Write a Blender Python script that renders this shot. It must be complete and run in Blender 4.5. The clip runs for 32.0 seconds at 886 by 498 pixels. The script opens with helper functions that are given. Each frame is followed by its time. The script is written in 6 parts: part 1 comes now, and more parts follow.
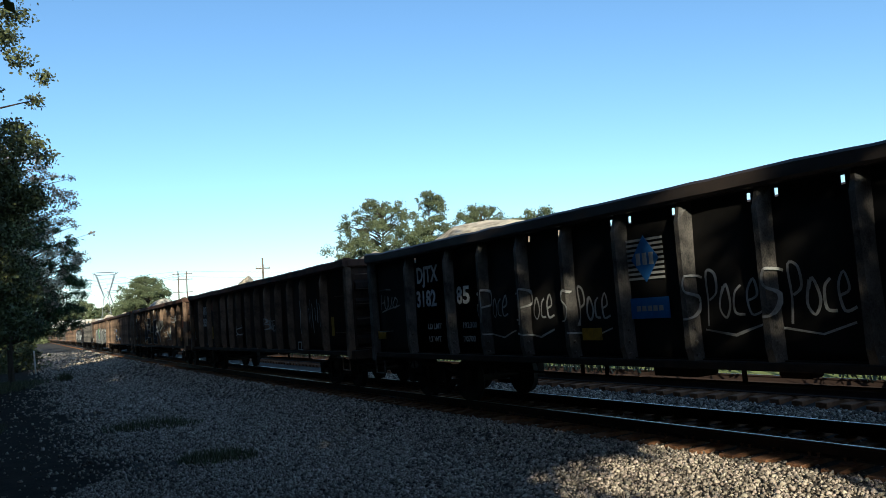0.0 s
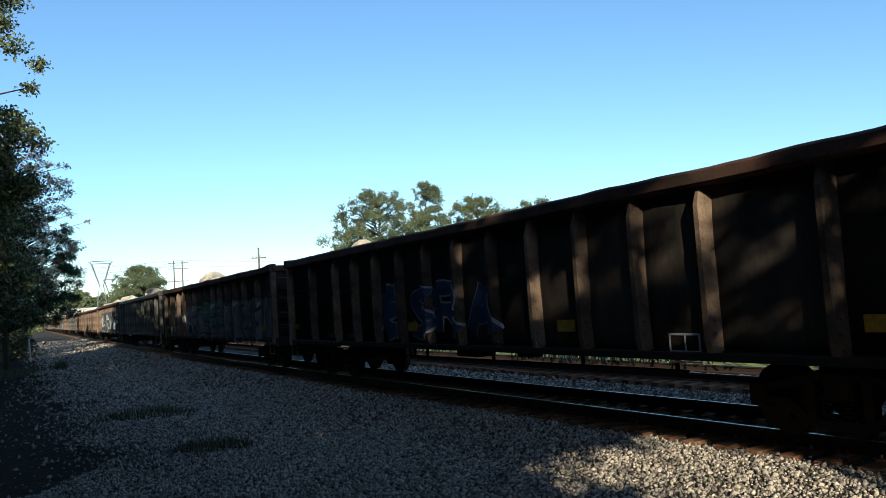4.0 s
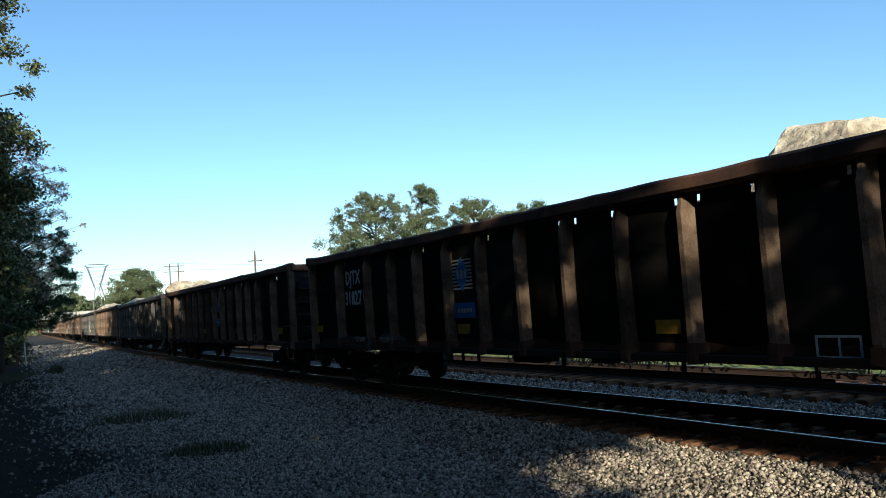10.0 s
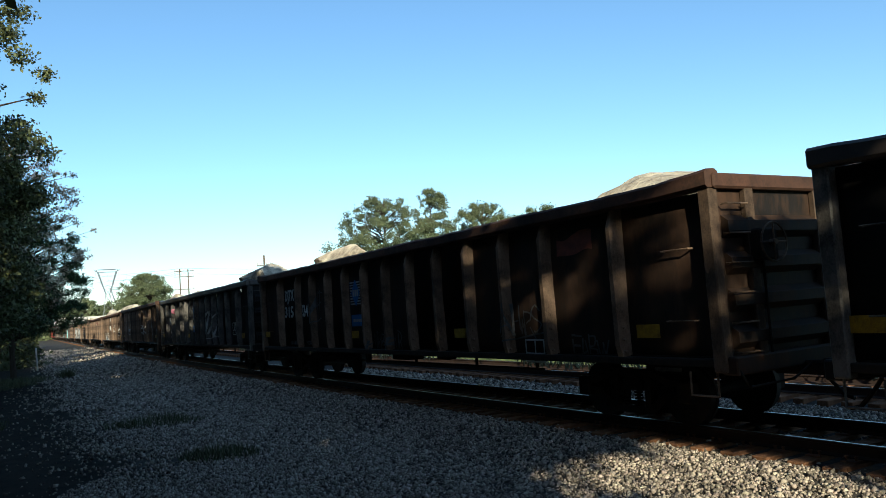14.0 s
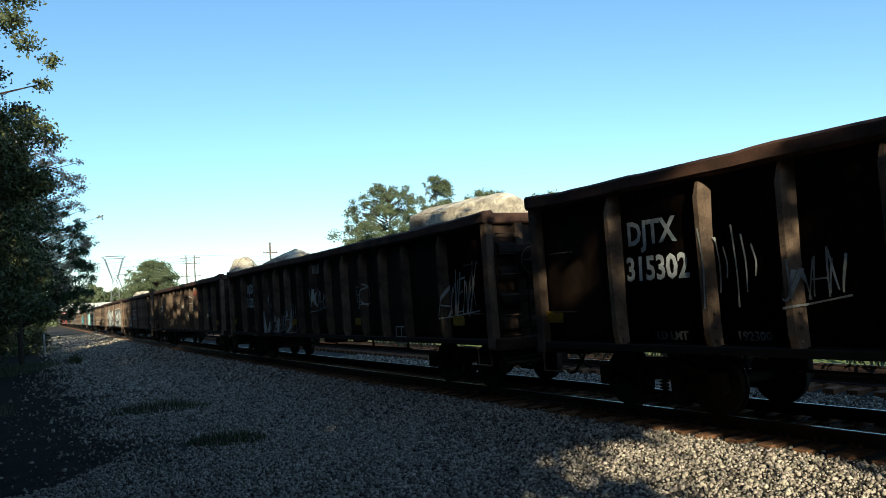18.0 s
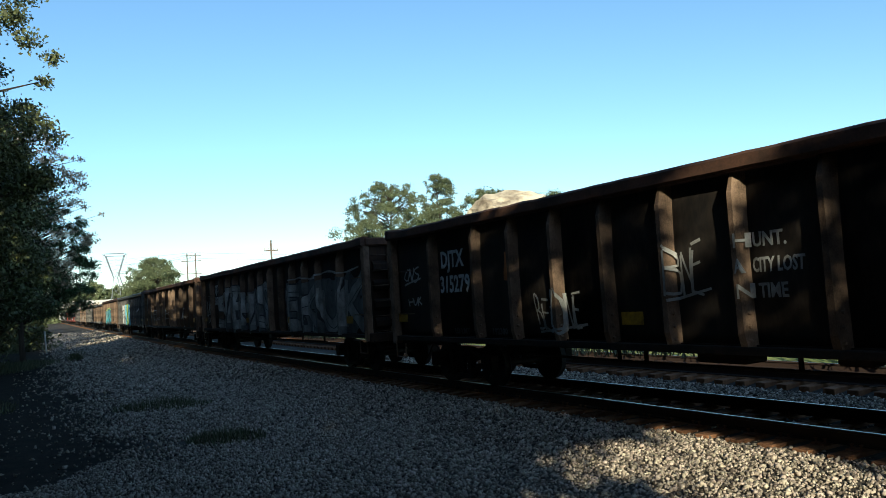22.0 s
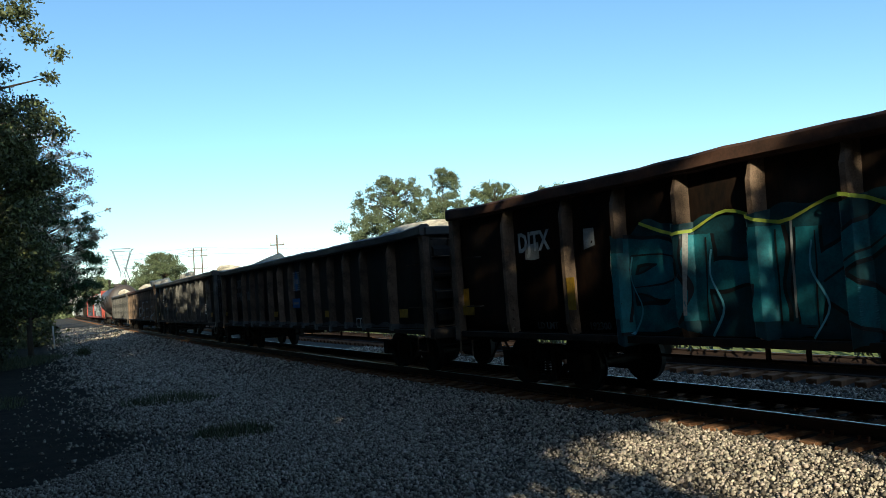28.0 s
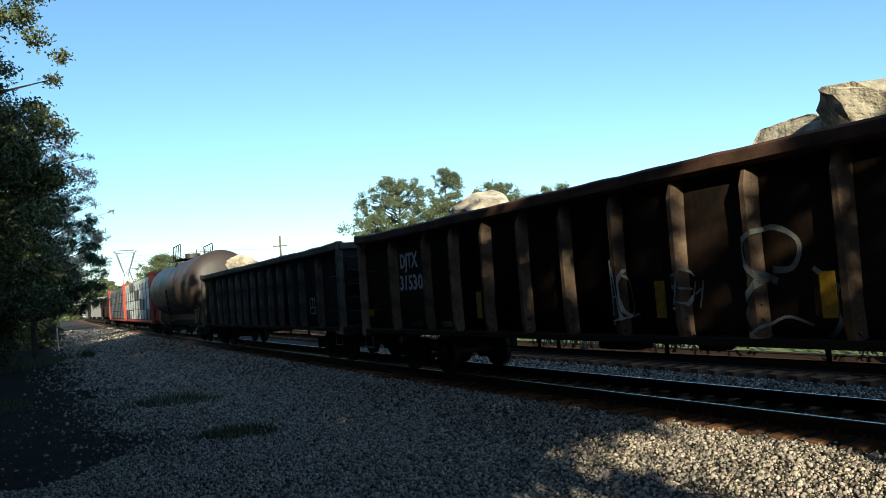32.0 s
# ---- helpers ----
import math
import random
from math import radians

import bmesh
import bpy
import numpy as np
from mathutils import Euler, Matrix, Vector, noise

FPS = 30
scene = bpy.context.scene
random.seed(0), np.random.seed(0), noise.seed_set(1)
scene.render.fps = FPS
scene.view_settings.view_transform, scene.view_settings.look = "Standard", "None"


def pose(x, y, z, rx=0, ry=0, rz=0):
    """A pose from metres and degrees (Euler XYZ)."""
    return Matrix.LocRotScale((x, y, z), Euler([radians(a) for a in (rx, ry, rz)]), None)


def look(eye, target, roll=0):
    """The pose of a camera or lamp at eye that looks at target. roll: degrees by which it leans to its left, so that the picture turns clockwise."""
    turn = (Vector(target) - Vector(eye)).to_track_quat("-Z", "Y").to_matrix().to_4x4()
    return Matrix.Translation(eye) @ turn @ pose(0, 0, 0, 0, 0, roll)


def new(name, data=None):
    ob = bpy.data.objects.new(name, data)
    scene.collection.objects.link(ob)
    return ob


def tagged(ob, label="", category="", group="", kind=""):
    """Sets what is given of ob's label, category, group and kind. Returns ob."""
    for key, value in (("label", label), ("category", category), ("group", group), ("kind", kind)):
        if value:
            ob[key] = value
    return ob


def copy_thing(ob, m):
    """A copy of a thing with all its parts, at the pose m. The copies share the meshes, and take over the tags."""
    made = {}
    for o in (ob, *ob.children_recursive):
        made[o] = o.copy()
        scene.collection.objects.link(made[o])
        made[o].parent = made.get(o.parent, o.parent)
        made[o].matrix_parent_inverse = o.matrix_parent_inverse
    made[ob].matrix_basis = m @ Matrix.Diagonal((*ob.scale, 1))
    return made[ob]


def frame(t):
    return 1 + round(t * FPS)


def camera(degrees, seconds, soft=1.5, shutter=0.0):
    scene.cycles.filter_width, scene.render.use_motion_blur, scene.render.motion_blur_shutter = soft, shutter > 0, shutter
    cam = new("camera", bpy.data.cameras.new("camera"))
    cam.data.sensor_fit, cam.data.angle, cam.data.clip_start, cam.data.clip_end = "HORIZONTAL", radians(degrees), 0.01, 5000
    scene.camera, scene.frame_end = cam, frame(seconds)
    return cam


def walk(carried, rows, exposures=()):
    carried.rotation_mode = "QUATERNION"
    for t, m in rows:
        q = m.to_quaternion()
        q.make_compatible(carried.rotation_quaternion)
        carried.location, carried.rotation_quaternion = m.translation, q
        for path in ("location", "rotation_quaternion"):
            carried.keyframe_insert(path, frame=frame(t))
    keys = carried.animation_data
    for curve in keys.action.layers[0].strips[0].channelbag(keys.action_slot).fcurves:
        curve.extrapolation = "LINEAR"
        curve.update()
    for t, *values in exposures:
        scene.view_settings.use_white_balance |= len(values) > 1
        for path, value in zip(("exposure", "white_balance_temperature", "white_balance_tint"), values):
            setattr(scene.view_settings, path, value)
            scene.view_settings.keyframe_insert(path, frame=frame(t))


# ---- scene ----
# The camera stands 9.2 m from the near rail; x runs to its right, y ahead, z up from the rail heads.
DEG = 61.0
EYE_H = 2.034
cam = camera(DEG, 32.0, soft=0.75)
AIM = pose(0, 0, EYE_H, 90 + 4.126) @ pose(0, 0, 0, 0, 0, -4.187)
walk(cam, [(t, AIM @ pose(0, 0, 0, 0, a) @ pose(0, 0, 0, b) @ pose(0, 0, 0, 0, 0, c)) for t, a, b, c in (
    (0, 0.660, 0.224, 0.132), (0.5, 0.545, 0.249, 0.255), (1, 0.460, 0.167, 0.541), (1.5, 0.498, 0.241, 0.729),
    (2, 0.498, 0.211, 0.709), (2.5, 0.603, 0.002, 0.421), (3, 0.505, -0.315, 0.124), (3.5, 0.360, -0.496, 0.511),
    (5.5, 0.388, -0.280, 0.055), (6, 0.352, -0.048, -0.085), (6.5, 0.175, 0.286, -0.001), (7, 0.182, 0.247, 0.102),
    (7.5, 0.189, 0.376, 0.130), (8, 0.014, 0.268, 0.023), (8.5, 0.049, 0.026, -0.018), (9, -0.069, -0.041, -0.026),
    (9.5, -0.017, -0.172, 0.204), (10, 0.096, -0.296, 0.331), (10.5, 0.185, -0.492, 0.476), (11, 0.236, -0.778, 0.330),
    (11.5, 0.257, -0.678, 0.177), (12, 0.225, -0.449, 0.290), (12.5, 0.459, -0.142, 0.156), (13, 0.465, 0.022, -0.067),
    (13.5, 0.617, 0.004, 0.262), (14, 0.768, 0.029, 0.186), (14.5, 0.952, -0.102, -0.091), (16.5, 1.054, -0.873, -0.264),
    (17, 0.956, -1.092, 0.271), (17.5, 1.006, -1.128, 0.329), (18, 1.190, -0.938, 0.291), (18.5, 1.387, -0.835, 0.124),
    (19, 1.381, -0.957, 0.102), (19.5, 1.436, -1.236, -0.074), (20, 1.531, -1.279, 0.002), (20.5, 1.655, -1.280, 0.006),
    (21, 1.574, -1.172, 0.242), (21.5, 1.360, -1.007, 0.308), (22, 1.258, -1.049, 0.493), (22.5, 1.151, -0.839, 0.149),
    (23, 1.308, -0.844, 0.101), (23.5, 1.410, -0.827, -0.354), (24, 1.186, -1.032, -0.175), (24.5, 1.319, -1.208, -0.005),
    (25, 1.512, -1.349, -0.137), (25.5, 1.431, -1.359, -0.077), (27.5, 1.608, -1.474, 0.171), (28, 1.690, -1.538, 0.209),
    (28.5, 1.453, -1.642, 0.462), (29, 1.300, -1.532, 0.433), (29.5, 1.368, -1.434, 0.475), (30, 1.290, -1.374, 0.301),
    (30.5, 1.539, -1.354, 0.054), (31, 1.865, -1.323, 0.213), (31.5, 1.921, -1.402, 0.059), (32, 1.917, -1.512, -0.050),
)],
     exposures=[(0, 0.62, 5400, -1), (8, 0.62, 5400, -1), (13, 0.66, 5480, -3), (17, 0.72, 5550, -5), (32, 0.74, 5580, -5)])

# ---- light ----
SUN_AZ, SUN_EL = 172.0, 22.0          # clockwise from the y axis, as seen from above
world = bpy.data.worlds.new("sky")
scene.world = world
world.use_nodes = True
wn = world.node_tree.nodes
sky = wn.new("ShaderNodeTexSky")
sky.sky_type = "NISHITA"
sky.sun_disc = False
sky.sun_elevation, sky.sun_rotation = radians(SUN_EL), radians(SUN_AZ)
sky.air_density, sky.dust_density, sky.ozone_density = 1.0, 0.3, 2.0
world.node_tree.links.new(sky.outputs[0], wn["Background"].inputs[0])
wn["Background"].inputs[1].default_value = 0.11
sun = new("sun", bpy.data.lights.new("sun", "SUN"))
sun.data.energy, sun.data.angle, sun.data.color = 5.0, radians(0.6), (1.0, 0.82, 0.58)
_d = Vector((math.sin(radians(SUN_AZ)) * math.cos(radians(SUN_EL)), math.cos(radians(SUN_AZ)) * math.cos(radians(SUN_EL)), math.sin(radians(SUN_EL))))
sun.matrix_world = look(_d * 60, (0, 0, 0))

# ---- the line of the track: straight far off, then bending into a wide curve; s metres along it (towards the right), off metres across ----
AL, KAP, S0, NEAR, GRADE, V = 0.99878, 0.001258, 90.0, 9.154, 0.00375, 14.7436
NX, NY, TX, TY = math.sin(AL), math.cos(AL), math.cos(AL), -math.sin(AL)
S_STEP, S_LOW = 0.5, -900.0
_s = np.arange(S_LOW, 620.0, S_STEP)
_c = np.maximum(_s, -S0)
HEAD = np.where(_s > 0, KAP * _s, KAP * (_c + _c * _c / (2 * S0)))
U = np.concatenate([[0], np.cumsum((np.cos(HEAD[1:]) + np.cos(HEAD[:-1])) / 2 * S_STEP)])
W = np.concatenate([[0], np.cumsum((np.sin(HEAD[1:]) + np.sin(HEAD[:-1])) / 2 * S_STEP)])
_z = int(-S_LOW / S_STEP)
HEAD, U, W = HEAD.tolist(), (U - U[_z]).tolist(), (W - W[_z]).tolist()


def on_track(s, off=0.0, z=0.0):
    f = (s - S_LOW) / S_STEP
    i = int(f)
    f -= i
    a, u, w = (t[i] + (t[i + 1] - t[i]) * f for t in (HEAD, U, W))
    x, y = NEAR * NX + TX * u + NX * w, NEAR * NY + TY * u + NY * w
    return Vector((x + (NX * math.cos(a) - TX * math.sin(a)) * off, y + (NY * math.cos(a) - TY * math.sin(a)) * off, z + GRADE * s))


def track_pose(s, off=0.75, z=0.0):
    """x along the travel, y away from the camera's side, z up."""
    p = on_track(s, off, z)
    h = on_track(s + 1, off, z) - on_track(s - 1, off, z)
    return Matrix.Translation(p) @ Matrix.Rotation(math.atan2(h.y, h.x), 4, "Z") @ Matrix.Rotation(-math.atan2(h.z, math.hypot(h.x, h.y)), 4, "Y")


def ground_z(x, y):
    s = max(-400.0, min(400.0, x * TX + y * TY))
    return GRADE * s


# ---- materials ----
def mat(name, base, rough=0.7, metal=0.0, other=None, scale=6.0, amount=0.5, bump=0.15, fine=40.0, spec=0.4, rand=0.0, island=0.0, stretch=(1, 1, 1), sheen2=None, deep=0.02):
    """A surface of two colours mixed by broad and fine noise, with relief; rand and island vary it piece by piece."""
    m = bpy.data.materials.new(name)
    m.use_nodes = True
    n, l = m.node_tree.nodes, m.node_tree.links
    b = n["Principled BSDF"]
    b.inputs["Roughness"].default_value, b.inputs["Metallic"].default_value = rough, metal
    b.inputs["Specular IOR Level"].default_value = spec
    co = n.new("ShaderNodeTexCoord")
    mp = n.new("ShaderNodeMapping")
    mp.inputs["Scale"].default_value = stretch
    l.new(co.outputs["Object"], mp.inputs[0])
    big, small = n.new("ShaderNodeTexNoise"), n.new("ShaderNodeTexNoise")
    for t, sc, d in ((big, scale, 6), (small, fine, 4)):
        t.inputs["Scale"].default_value, t.inputs["Detail"].default_value, t.inputs["Roughness"].default_value = sc, d, 0.62
        l.new(mp.outputs[0], t.inputs["Vector"])
    add = n.new("ShaderNodeMath")
    add.operation = "MULTIPLY_ADD"
    l.new(small.outputs[0], add.inputs[0])
    add.inputs[1].default_value = 0.35
    l.new(big.outputs[0], add.inputs[2])
    ramp = n.new("ShaderNodeMapRange")
    ramp.inputs[1].default_value, ramp.inputs[2].default_value = 0.68 - 0.3 * amount, 0.68 + 0.3 * amount
    l.new(add.outputs[0], ramp.inputs[0])
    mix = n.new("ShaderNodeMix")
    mix.data_type = "RGBA"
    l.new(ramp.outputs[0], mix.inputs[0])
    mix.inputs[6].default_value = (*base, 1)
    mix.inputs[7].default_value = (*(other or [c * 0.6 for c in base]), 1)
    out = mix.outputs[2]
    if rand or island:
        if rand:
            src = n.new("ShaderNodeObjectInfo").outputs["Random"]
        else:
            src = n.new("ShaderNodeNewGeometry").outputs["Random Per Island"]
        k = rand or island
        mr = n.new("ShaderNodeMapRange")
        mr.inputs[3].default_value, mr.inputs[4].default_value = 1 - k, 1 + k
        l.new(src, mr.inputs[0])
        hs = n.new("ShaderNodeHueSaturation")
        l.new(mr.outputs[0], hs.inputs["Value"])
        l.new(out, hs.inputs["Color"])
        if island:
            mh = n.new("ShaderNodeMapRange")
            mh.inputs[3].default_value, mh.inputs[4].default_value = 0.5 - 0.025 * k, 0.5 + 0.025 * k
            wob = n.new("ShaderNodeMath")
            wob.operation = "FRACT"
            mul = n.new("ShaderNodeMath")
            mul.operation = "MULTIPLY"
            mul.inputs[1].default_value = 7.31
            l.new(src, mul.inputs[0])
            l.new(mul.outputs[0], wob.inputs[0])
            l.new(wob.outputs[0], mh.inputs[0])
            l.new(mh.outputs[0], hs.inputs["Hue"])
        out = hs.outputs[0]
    l.new(out, b.inputs["Base Color"])
    if bump:
        bp = n.new("ShaderNodeBump")
        bp.inputs["Strength"].default_value, bp.inputs["Distance"].default_value = bump, deep
        l.new(add.outputs[0], bp.inputs["Height"])
        l.new(bp.outputs[0], b.inputs["Normal"])
    if sheen2 is not None:
        rr = n.new("ShaderNodeMapRange")
        rr.inputs[3].default_value, rr.inputs[4].default_value = rough, sheen2
        l.new(ramp.outputs[0], rr.inputs[0])
        l.new(rr.outputs[0], b.inputs["Roughness"])
    return m


# Bed colour holds the shade of the gaps, so it is darker than the stones.
M_BALLAST = mat("ballast_bed_gap_shade", (0.085, 0.073, 0.062), 0.95, other=(0.03, 0.026, 0.022), scale=9, amount=0.7, bump=1.0, fine=26, spec=0.1)
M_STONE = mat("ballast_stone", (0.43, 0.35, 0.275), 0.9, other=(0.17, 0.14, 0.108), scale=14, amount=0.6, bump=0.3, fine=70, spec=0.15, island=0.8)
M_EARTH = mat("earth", (0.07, 0.06, 0.035), 0.95, other=(0.035, 0.045, 0.016), scale=0.35, amount=0.6, bump=0.8, fine=9, spec=0.1)
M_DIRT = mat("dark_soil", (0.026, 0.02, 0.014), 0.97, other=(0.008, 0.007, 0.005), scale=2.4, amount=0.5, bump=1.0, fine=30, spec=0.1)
M_FIELD = mat("dry_grass_field", (0.2, 0.21, 0.08), 0.95, other=(0.12, 0.15, 0.05), scale=0.4, amount=0.7, bump=0.6, fine=12, spec=0.1)
M_TIE = mat("weathered_tie", (0.24, 0.115, 0.055), 0.9, other=(0.12, 0.062, 0.036), scale=5, amount=0.7, bump=0.8, fine=45, spec=0.15, rand=0.3, stretch=(1, 6, 1))
M_PLATE = mat("rusty_plate", (0.2, 0.085, 0.04), 0.85, other=(0.11, 0.05, 0.03), scale=14, amount=0.6, bump=0.3, fine=80)
M_RAIL = mat("rail_rust", (0.04, 0.021, 0.014), 0.8, metal=0.0, other=(0.03, 0.017, 0.012), scale=5, amount=0.6, bump=0.2, fine=60)
M_HEAD = mat("polished_rail_head", (0.3, 0.3, 0.3), 0.32, metal=1.0, other=(0.38, 0.38, 0.39), scale=3, amount=0.5, bump=0.02, fine=50)
# Brown and grey sheets are darkened for the shade between the posts.
M_BROWN = mat("gondola_brown_shaded", (0.012, 0.009, 0.007), 0.6, other=(0.058, 0.031, 0.018), scale=1.3, amount=0.5, bump=0.3, fine=14, spec=0.2, rand=0.25, stretch=(1, 1, 0.35), sheen2=0.8)
M_DARK = mat("gondola_grey_shaded", (0.016, 0.014, 0.013), 0.6, other=(0.06, 0.045, 0.034), scale=1.3, amount=0.5, bump=0.3, fine=14, spec=0.2, rand=0.25, stretch=(1, 1, 0.35), sheen2=0.8)
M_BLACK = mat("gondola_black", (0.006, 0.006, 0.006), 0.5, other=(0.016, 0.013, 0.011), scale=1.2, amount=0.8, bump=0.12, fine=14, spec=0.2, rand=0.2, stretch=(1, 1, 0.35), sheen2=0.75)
# Pale patches on the dark posts stand in for sun dapples.
M_POST = mat("post_worn_dappled", (0.22, 0.14, 0.09), 0.65, other=(0.02, 0.014, 0.01), scale=1.7, amount=0.7, bump=0.2, fine=55, spec=0.2, rand=0.5, stretch=(1, 1, 0.8), sheen2=0.8)
M_POSTK = mat("post_black_dappled", (0.11, 0.093, 0.078), 0.42, other=(0.008, 0.007, 0.006), scale=2.0, amount=0.5, bump=0.2, fine=55, spec=0.35, rand=0.4, stretch=(1, 1, 0.7), sheen2=0.7)
M_CHORD = mat("chord_rust", (0.11, 0.052, 0.032), 0.75, other=(0.03, 0.019, 0.014), scale=1.6, amount=0.7, bump=0.3, fine=26, spec=0.2, rand=0.2)
M_CHORDK = mat("chord_black", (0.028, 0.024, 0.022), 0.5, other=(0.05, 0.035, 0.028), scale=1.6, amount=0.7, bump=0.2, fine=26, rand=0.2)
M_UNDER = mat("running_gear", (0.014, 0.012, 0.01), 0.85, other=(0.03, 0.02, 0.014), scale=5, amount=0.6, bump=0.2, fine=40, spec=0.15)
M_WHEEL = mat("wheel_steel", (0.02, 0.015, 0.012), 0.7, metal=0.2, other=(0.012, 0.01, 0.008), scale=5, amount=0.6, bump=0.1, fine=40)
M_WHITE = mat("stencil_white", (0.62, 0.62, 0.6), 0.7, other=(0.3, 0.29, 0.27), scale=7, amount=0.8, bump=0.03, fine=60)
M_YELLOW = mat("reflective_yellow", (0.42, 0.23, 0.012), 0.5, other=(0.16, 0.09, 0.01), scale=8, amount=0.6, bump=0.03, fine=60)
M_BLUE = mat("emblem_blue", (0.03, 0.13, 0.36), 0.5, other=(0.02, 0.08, 0.22), scale=5, amount=0.6, bump=0.03, fine=60)
M_ROCK = mat("boulder_stone", (0.66, 0.56, 0.42), 0.9, other=(0.25, 0.2, 0.15), scale=1.6, amount=0.42, bump=1.0, fine=9, spec=0.15, rand=0.15, deep=0.12)
M_BARK = mat("bark", (0.085, 0.06, 0.042), 0.95, other=(0.04, 0.03, 0.022), scale=4, amount=0.7, bump=0.9, fine=24, spec=0.1, stretch=(1, 1, 0.25))
M_LEAF = mat("leaf_green", (0.1, 0.105, 0.038), 0.6, other=(0.055, 0.064, 0.024), scale=0.8, amount=0.6, bump=0, fine=8, spec=0.3, island=0.55)
M_LEAF2 = mat("leaf_autumn", (0.36, 0.29, 0.2), 0.6, other=(0.22, 0.165, 0.12), scale=0.8, amount=0.6, bump=0, fine=8, spec=0.3, island=0.6)
M_NEEDLE = mat("pine_needles", (0.05, 0.085, 0.03), 0.65, other=(0.03, 0.055, 0.02), scale=0.8, amount=0.6, bump=0, fine=8, spec=0.3, island=0.5)
M_FARLEAF = mat("far_foliage", (0.135, 0.15, 0.075), 0.8, other=(0.08, 0.095, 0.05), scale=0.3, amount=0.6, bump=0, fine=2, spec=0.1, island=0.4)
M_GALV = mat("galvanised_steel", (0.2, 0.21, 0.22), 0.6, metal=0.2, other=(0.13, 0.135, 0.14), scale=3, amount=0.5, bump=0.02)
M_POLE = mat("wooden_pole", (0.16, 0.12, 0.09), 0.9, other=(0.09, 0.07, 0.055), scale=3, amount=0.5, bump=0.3, stretch=(1, 1, 0.2))
M_CONC = mat("pale_concrete", (0.55, 0.53, 0.48), 0.85, other=(0.4, 0.38, 0.35), scale=0.8, amount=0.6, bump=0.2, fine=10)
M_GRASS = mat("grass_blades", (0.08, 0.095, 0.04), 0.7, other=(0.11, 0.1, 0.05), scale=3, amount=0.6, bump=0, island=0.4)


# ---- mesh helpers ----
def finish(bm, name, material, smooth=False):
    me = bpy.data.meshes.new(name)
    bm.normal_update()
    bm.to_mesh(me)
    bm.free()
    for m in (material if isinstance(material, (list, tuple)) else (material,)):
        me.materials.append(m)
    if smooth:
        for p in me.polygons:
            p.use_smooth = True
    return me


def part(name, bm, material, parent=None, label="", smooth=False):
    ob = new(name, finish(bm, name, material, smooth) if isinstance(bm, bmesh.types.BMesh) else bm)
    if parent is not None:
        ob.parent = parent
    if label:
        ob["label"] = label
    return ob


def box(bm, x0, x1, y0, y1, z0, z1, bevel=0.0):
    g = bmesh.ops.create_cube(bm, size=1.0, matrix=Matrix.Translation(((x0 + x1) / 2, (y0 + y1) / 2, (z0 + z1) / 2)) @ Matrix.Diagonal((x1 - x0, y1 - y0, z1 - z0, 1)))
    if bevel:
        es = list({e for v in g["verts"] for e in v.link_edges})
        bmesh.ops.bevel(bm, geom=es, offset=bevel, segments=1, affect="EDGES")
    return bm


def boxes(*dims, bevel=0.0):
    bm = bmesh.new()
    for d in dims:
        box(bm, *d, bevel=bevel)
    return bm


def tube(bm, a, b, r0, r1=None, seg=8, caps=True):
    a, b = Vector(a), Vector(b)
    d = b - a
    q = d.to_track_quat("Z", "Y").to_matrix().to_4x4()
    bmesh.ops.create_cone(bm, cap_ends=caps, segments=seg, radius1=r0, radius2=r0 if r1 is None else r1, depth=d.length, matrix=Matrix.Translation((a + b) / 2) @ q)
    return bm


def rod(points, r, seg=6):
    """A bent bar: rings of seg corners joined along the points."""
    bm = bmesh.new()
    pts = [Vector(p) for p in points]
    rings = []
    for i, p in enumerate(pts):
        d = (pts[min(i + 1, len(pts) - 1)] - pts[max(i - 1, 0)]).normalized()
        q = d.to_track_quat("Z", "Y")
        rings.append([bm.verts.new(p + q @ Vector((r * math.cos(6.2832 * k / seg), r * math.sin(6.2832 * k / seg), 0))) for k in range(seg)])
    for lo, hi in zip(rings, rings[1:]):
        # the corner of the next ring that lies nearest to this ring's first corner
        j = min(range(seg), key=lambda k: (hi[k].co - pts[rings.index(hi)] - lo[0].co + pts[rings.index(lo)]).length)
        for k in range(seg):
            bm.faces.new((lo[k], lo[(k + 1) % seg], hi[(k + 1 + j) % seg], hi[(k + j) % seg]))
    bm.faces.new(rings[0][::-1])
    bm.faces.new(rings[-1])
    bmesh.ops.recalc_face_normals(bm, faces=bm.faces)
    return bm


def prism(profile, axis_a, axis_b):
    """A closed profile of points extruded from offset axis_a to axis_b: each point is a function of the offset (x, y, z)."""
    bm = bmesh.new()
    lo = [bm.verts.new(p) for p in (profile(axis_a))]
    hi = [bm.verts.new(p) for p in (profile(axis_b))]
    n = len(lo)
    for i in range(n):
        bm.faces.new((lo[i], lo[(i + 1) % n], hi[(i + 1) % n], hi[i]))
    bm.faces.new(lo[::-1])
    bm.faces.new(hi)
    bmesh.ops.recalc_face_normals(bm, faces=bm.faces)
    return bm


